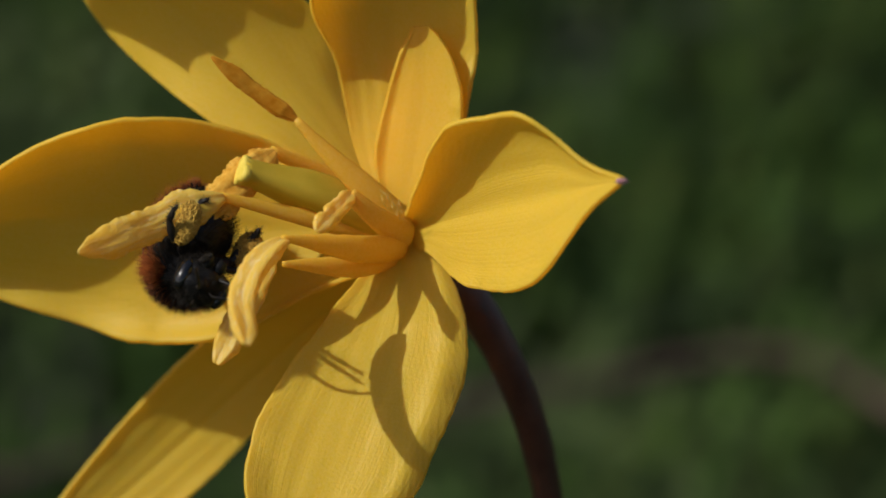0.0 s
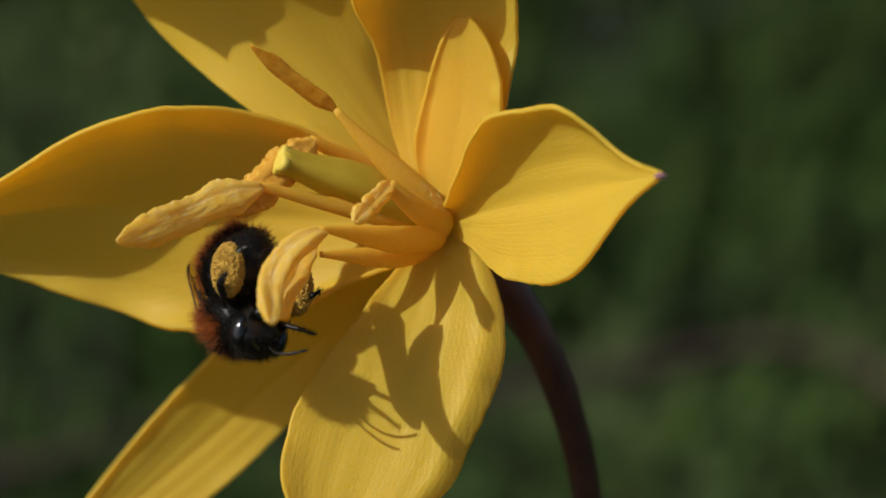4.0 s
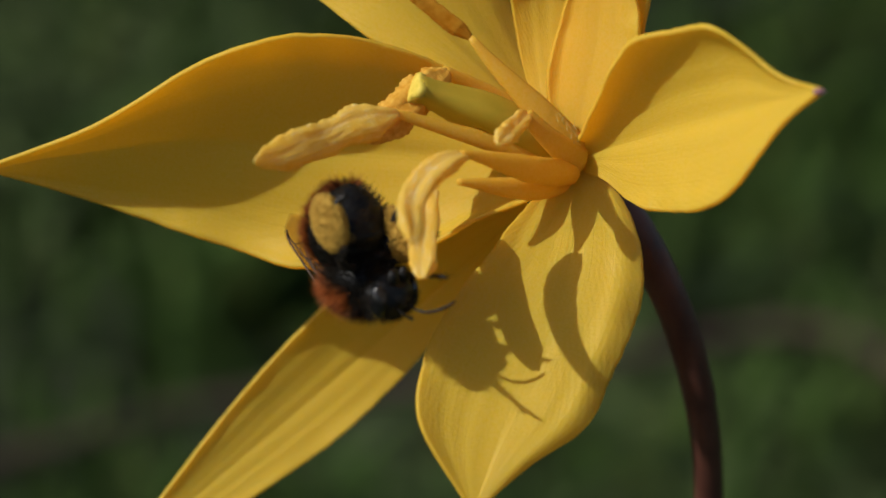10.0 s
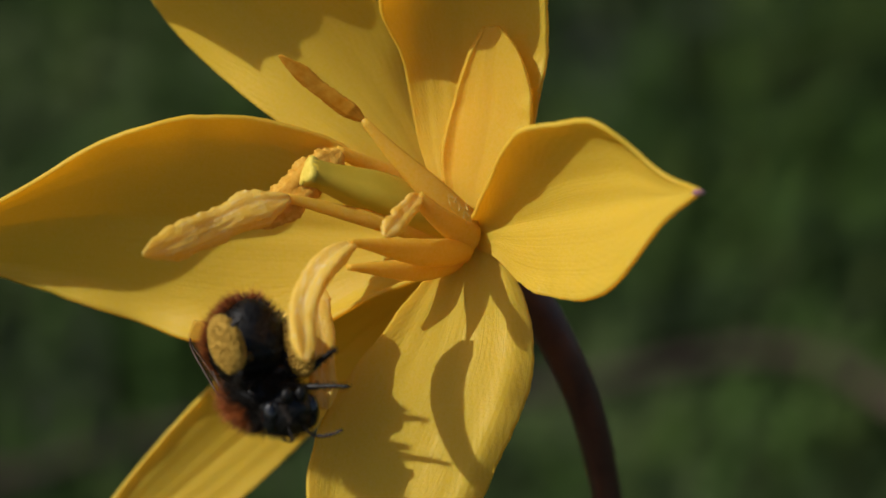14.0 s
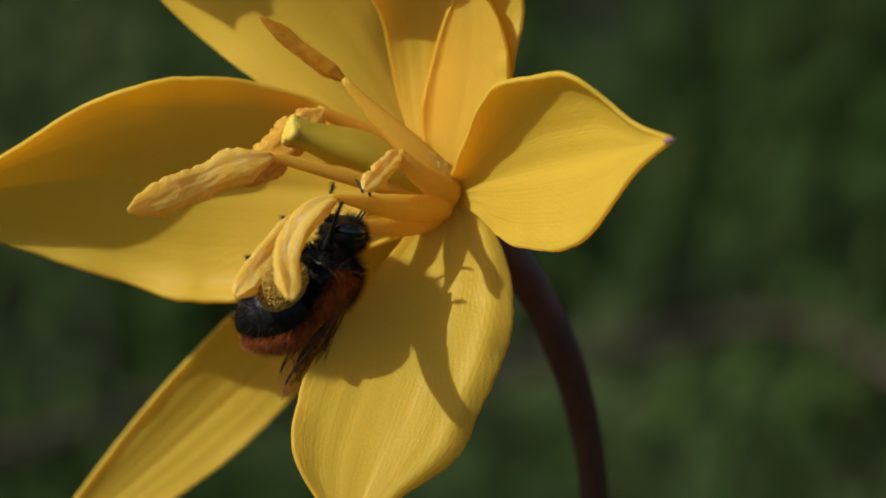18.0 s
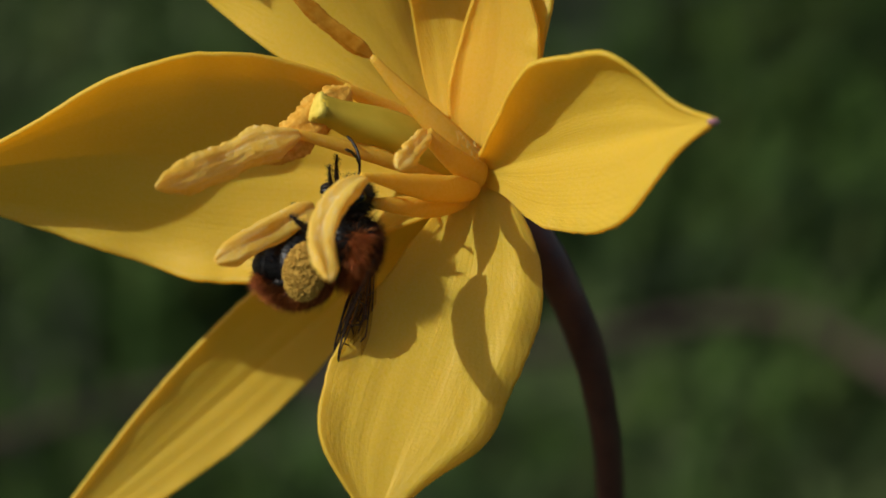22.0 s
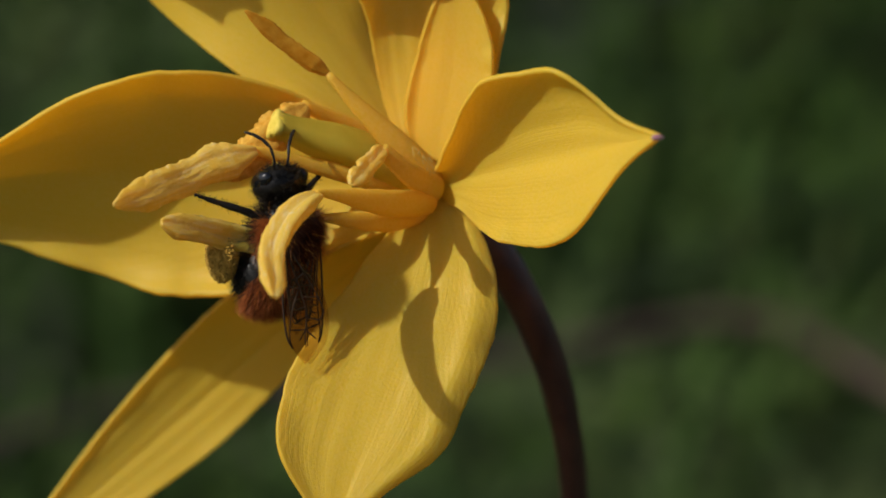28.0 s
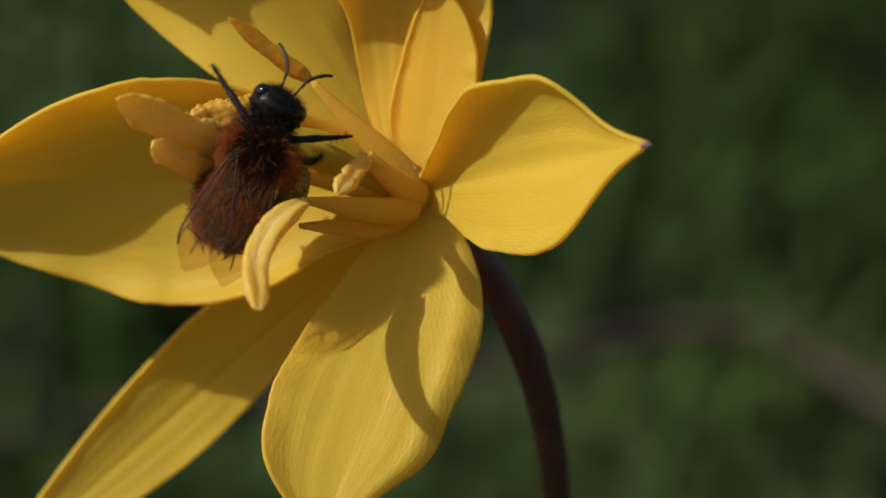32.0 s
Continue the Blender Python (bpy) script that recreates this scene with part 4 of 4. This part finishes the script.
def motions():
    fl = [(r[0], flower_pose(r)) for r in SWAY]
    walk(flower, fl)
    local = [(r[0], facing(r[1], r[2], r[3])) for r in BEE_ROWS]
    times = sorted({r[0] for r in SWAY} | {r[0] for r in BEE_ROWS})
    walk(bee, [(t, between(fl, t) @ between(local, t)) for t in times])
    for name, rows in (
        ("front", [(0, (-8.69, -9.5, -1.47), (-10.71, -17.15, -8.29)), (0.5, (-8.69, -9.5, -1.47), (-10.43, -17.47, -8.00)), (1, (-8.69, -9.5, -1.47), (-10.77, -17.25, -8.17)), (1.5, (-8.69, -9.5, -1.47), (-10.78, -17.05, -8.39)), (2, (-8.69, -9.5, -1.47), (-10.87, -17.26, -8.12)), (2.5, (-8.69, -9.5, -1.47), (-10.69, -17.32, -8.11)), (3, (-8.69, -9.5, -1.47), (-10.64, -17.16, -8.31)), (3.5, (-8.69, -9.5, -1.47), (-11.17, -17.62, -7.56)), (5.5, (-8.69, -9.5, -1.47), (-12.17, -16.86, -8.02)), (6, (-8.69, -9.5, -1.47), (-15.11, -15.14, -8.71)), (6.5, (-8.69, -9.5, -1.47), (-11.19, -17.84, -8.51)), (7, (-8.69, -9.5, -1.47), (-11.76, -17.31, -8.89)), (8, (-8.69, -9.5, -1.47), (-10.95, -17.43, -7.89)), (9, (-8.69, -9.5, -1.47), (-10.69, -17.25, -8.19)), (10, (-8.69, -9.5, -1.47), (-11.98, -17.23, -7.69)), (11, (-8.69, -9.5, -1.47), (-11.58, -17.01, -8.14)), (12, (-8.69, -9.5, -1.47), (-11.27, -15.72, -9.46)), (13, (-8.69, -9.5, -1.47), (-10.21, -16.74, -8.85)), (14, (-8.69, -9.5, -1.47), (-11.36, -16.47, -8.79)), (15, (-8.69, -9.5, -1.47), (-10.34, -18.0, -8.57)), (15.5, (-8.69, -9.5, -1.47), (-11.65, -16.89, -9.34)), (17.5, (-8.69, -9.5, -1.47), (-11.17, -17.85, -8.51)), (19, (-8.69, -9.5, -1.47), (-11.55, -17.49, -8.78)), (21, (-8.69, -9.5, -1.47), (-10.65, -18.04, -8.45)), (23, (-8.69, -9.5, -1.47), (-11.51, -17.5, -8.79)), (24.5, (-8.69, -9.5, -1.47), (-11.2, -17.62, -8.77)), (26.5, (-8.69, -9.5, -1.47), (-11.48, -17.57, -8.72)), (28, (-8.69, -9.5, -1.47), (-11.46, -17.57, -8.73)), (29, (-8.69, -9.5, -1.47), (-11.34, -17.85, -8.45)), (30, (-8.69, -9.5, -1.47), (-9.58, -18.3, -8.34)), (31, (-8.69, -9.5, -1.47), (-11.17, -17.89, -8.47)), (32, (-8.69, -9.5, -1.47), (-11.77, -17.21, -8.99))]),
        ("lower", [(0, (-9.6, -7.0, -2.2), (-13.44, -7.42, -10.29)), (0.5, (-9.6, -7.0, -2.2), (-12.33, -13.50, -6.58)), (1, (-9.6, -7.0, -2.2), (-12.60, -13.70, -6.07)), (1.5, (-9.6, -7.0, -2.2), (-13.59, -14.14, -3.61)), (2, (-9.6, -7.0, -2.2), (-13.96, -11.96, -7.23)), (2.5, (-9.6, -7.0, -2.2), (-12.62, -8.88, -9.70)), (3, (-9.6, -7.0, -2.2), (-12.55, -11.36, -8.62)), (3.5, (-9.6, -7.0, -2.2), (-11.89, -13.16, -7.27)), (5.5, (-9.6, -7.0, -2.2), (-11.49, -13.47, -7.04)), (6, (-7.63, -6.83, -1.11), (-13.81, -11.03, -7.14)), (6.5, (-9.6, -7.0, -2.2), (-10.63, -13.93, -7.05)), (7, (-9.6, -7.0, -2.2), (-11.28, -13.21, -7.48)), (8, (-10.9, -7.0, -3.0), (-10.77, -11.70, -9.92)), (9, (-10.9, -7.0, -3.0), (-10.74, -12.42, -9.40)), (10, (-10.9, -7.0, -3.0), (-11.18, -12.04, -9.62)), (11, (-10.9, -7.0, -3.0), (-10.79, -12.31, -9.48)), (12, (-10.9, -7.0, -3.6), (-10.43, -9.45, -11.49)), (13, (-10.9, -7.0, -4.2), (-10.17, -8.61, -12.37)), (14, (-10.9, -7.0, -4.2), (-10.09, -8.67, -12.39)), (15, (-9.6, -7.0, -2.2), (-9.72, -14.14, -7.22)), (15.5, (-9.6, -7.0, -2.2), (-11.31, -12.82, -7.74)), (17.5, (-11.75, -6.32, -1.95), (-15.34, -12.48, -8.38)), (18.5, (-10.06, -6.33, -3.29), (-15.49, -12.29, -8.5)), (19, (-9.94, -6.25, -3.26), (-15.85, -12.89, -6.88)), (20, (-10.95, -6.16, -4.97), (-18.14, -11.54, -8.37)), (20.5, (-11.94, -5.67, -4.03), (-18.74, -10.44, -8.85)), (21, (-11.65, -6.29, -3.48), (-18.8, -11.43, -7.28)), (23, (-11.9, -6.08, -3.2), (-19.3, -9.74, -8.09)), (24.5, (-11.68, -6.22, -3.16), (-18.95, -11.54, -6.48)), (26.5, (-11.86, -6.22, -3.56), (-19.92, -11.19, -5.17)), (27, (-12.12, -6.15, -3.99), (-20.11, -11.44, -3.37)), (28, (-11.85, -5.93, -4.72), (-20.12, -10.54, -3.12)), (28.5, (-13.18, -5.9, -4.69), (-19.44, -13.09, -5.79)), (29, (-12.57, -5.91, -4.97), (-20.13, -11.82, -4.68)), (29.5, (-13.16, -6.2, -4.83), (-18.86, -13.59, -7.08)), (30, (-13.16, -6.3, -5.63), (-18.75, -13.76, -7.92)), (30.5, (-13.89, -6.02, -4.41), (-20.27, -12.88, -6.5)), (31, (-15.66, -6.23, -2.7), (-22.49, -12.85, -4.01)), (31.5, (-15.17, -5.71, -0.74), (-21.98, -12.43, 0.07)), (32, (-13.78, -5.58, -0.11), (-19.25, -12.96, 2.68))]),
        ("left", [(0, (-12.87, -6.0, 1.75), (-22.81, -11.72, -2.71)), (31, (-12.87, -6.0, 1.75), (-22.81, -11.72, -2.71)), (31.5, (-12.87, -6.0, 1.75), (-22.54, -13.59, 1.35)), (32, (-12.87, -6.0, 1.75), (-21.41, -14.07, 5.4))]),
        ("behind", [(0, (-9.42, -3.5, 4.98), (-15.01, -6.24, -0.52)), (28.1, (-9.42, -3.5, 4.98), (-15.01, -6.23, -0.52)), (28.6, (-9.42, -3.5, 4.98), (-16.93, -6.57, 3.21)), (31.4, (-9.42, -3.5, 4.98), (-16.94, -6.56, 3.21)), (32, (-9.42, -3.5, 4.98), (-16.66, -7.44, 3.95))]),
    ):
        walk(ANTHERS[name], [(t, anther_pose(V(*a), V(*b))) for t, a, b in rows])
    bends = [(0, -75), (1, -75), (1.5, -78), (2, -80), (15, -80), (15.5, -78), (16.5, -60), (17.5, -34), (18.5, -34), (19, -34), (19.5, -36), (20, -38), (20.5, -40), (21, -54), (21.5, -70), (22, -78), (22.5, -84), (23, -86), (24, -86), (24.5, -82), (26.5, -62), (27, -52), (27.5, -46), (28, -44), (28.5, -55), (29, -55), (29.5, -50), (30, -45), (30.5, -30), (31, -15), (31.2, -14), (31.6, -10), (32, -8)]
    walk(BEE["abdomen"], [(t, pose(-0.0015, 0, -0.0003, 0, b, 0)) for t, b in bends])
    steps = (0, 1, 2, 3, 4.5, 6, 7, 8, 9, 10, 11, 12, 13, 14, 15, 15.5, 16.5, 17.5, 18.5, 19.5, 20.5, 21.5, 23, 24.5, 26, 27, 28, 28.7, 29.4, 30, 30.5, 31, 31.4, 31.7, 32)
    for sd in (1, -1):
        for name, turn, shift, tuck in (("front", 9, 0.0, 34), ("middle", 6, 1.6, 22)):
            # drawn in under the body until the bee climbs out
            walk(BEE[name, sd], [(t, pose(0, 0, 0, 0, turn * math.sin(2.9 * t + shift + sd), 0.7 * turn * math.sin(2.1 * t + 2 * shift - sd) - sd * tuck * min(1, max(0.6 * (t < 26.5), (17 - t) / 2)))) for t in steps])
    for sd in (1, -1):
        # laid flat, then roof-like while the bee climbs, then flat again and opening
        folds = ((0, 1, -9, -22), (14, 1, -9, -22), (17.5, 1, -34, -7), (24.5, 1, -36, -8), (27, 1, -16, -2), (28.5, 1, -9, 0), (31.1, 1, -9, 0), (31.5, -3, -9, 0), (32, -9, -9, 0))
        walk(BEE["wing", sd], [(t, pose(-0.0004, sd * 0.00155, 0.0018 + 0.00012 * sd, tilt * sd, lower, g * sd)) for t, g, tilt, lower in folds])
        walk(BEE["hind", sd], [(t, pose(-0.0009, sd * 0.0014, 0.0016 + 0.00012 * sd, (tilt - 3) * sd, lower, 8 * sd)) for t, g, tilt, lower in folds])
    for sd in (1, -1):
        walk(BEE["hindleg", sd], [(t, pose(0, 0.0013 * up if sd < 0 else -0.0014 * close, -0.0017 * up if sd > 0 else 0, 0, g, 0)) for t, g, up, close in
             ((0, -36, 0, 1), (3.5, -40, 0, 1), (5.5, -44, 1, 0), (14, -44, 1, 0), (14.8, -34, 0, 0), (17.5, -12, 0, 0), (20.5, -10, 0, 0), (21.5, 3, 0, 0), (24.5, 4, 0, 0), (27, -10, 0, 0), (28.5, -6, 0, 0), (31, 0, 0, 0), (32, 0, 0, 0))])
    walk(BEE["head"], [(t, pose(0.0031, 0, -0.0004, 0, 25 + 12 * math.sin(1.7 * t), 10 * math.sin(2.3 * t + 1))) for t in (0, 2, 3.5, 5.5, 8, 10, 12, 14, 15.5, 18, 20, 22, 24, 27, 29, 30.5, 32)])


make_ground()
make_grass()
make_pale_grass()
make_twig()
make_flower()
make_stamens()
make_base_hairs()
make_bee()
motions()
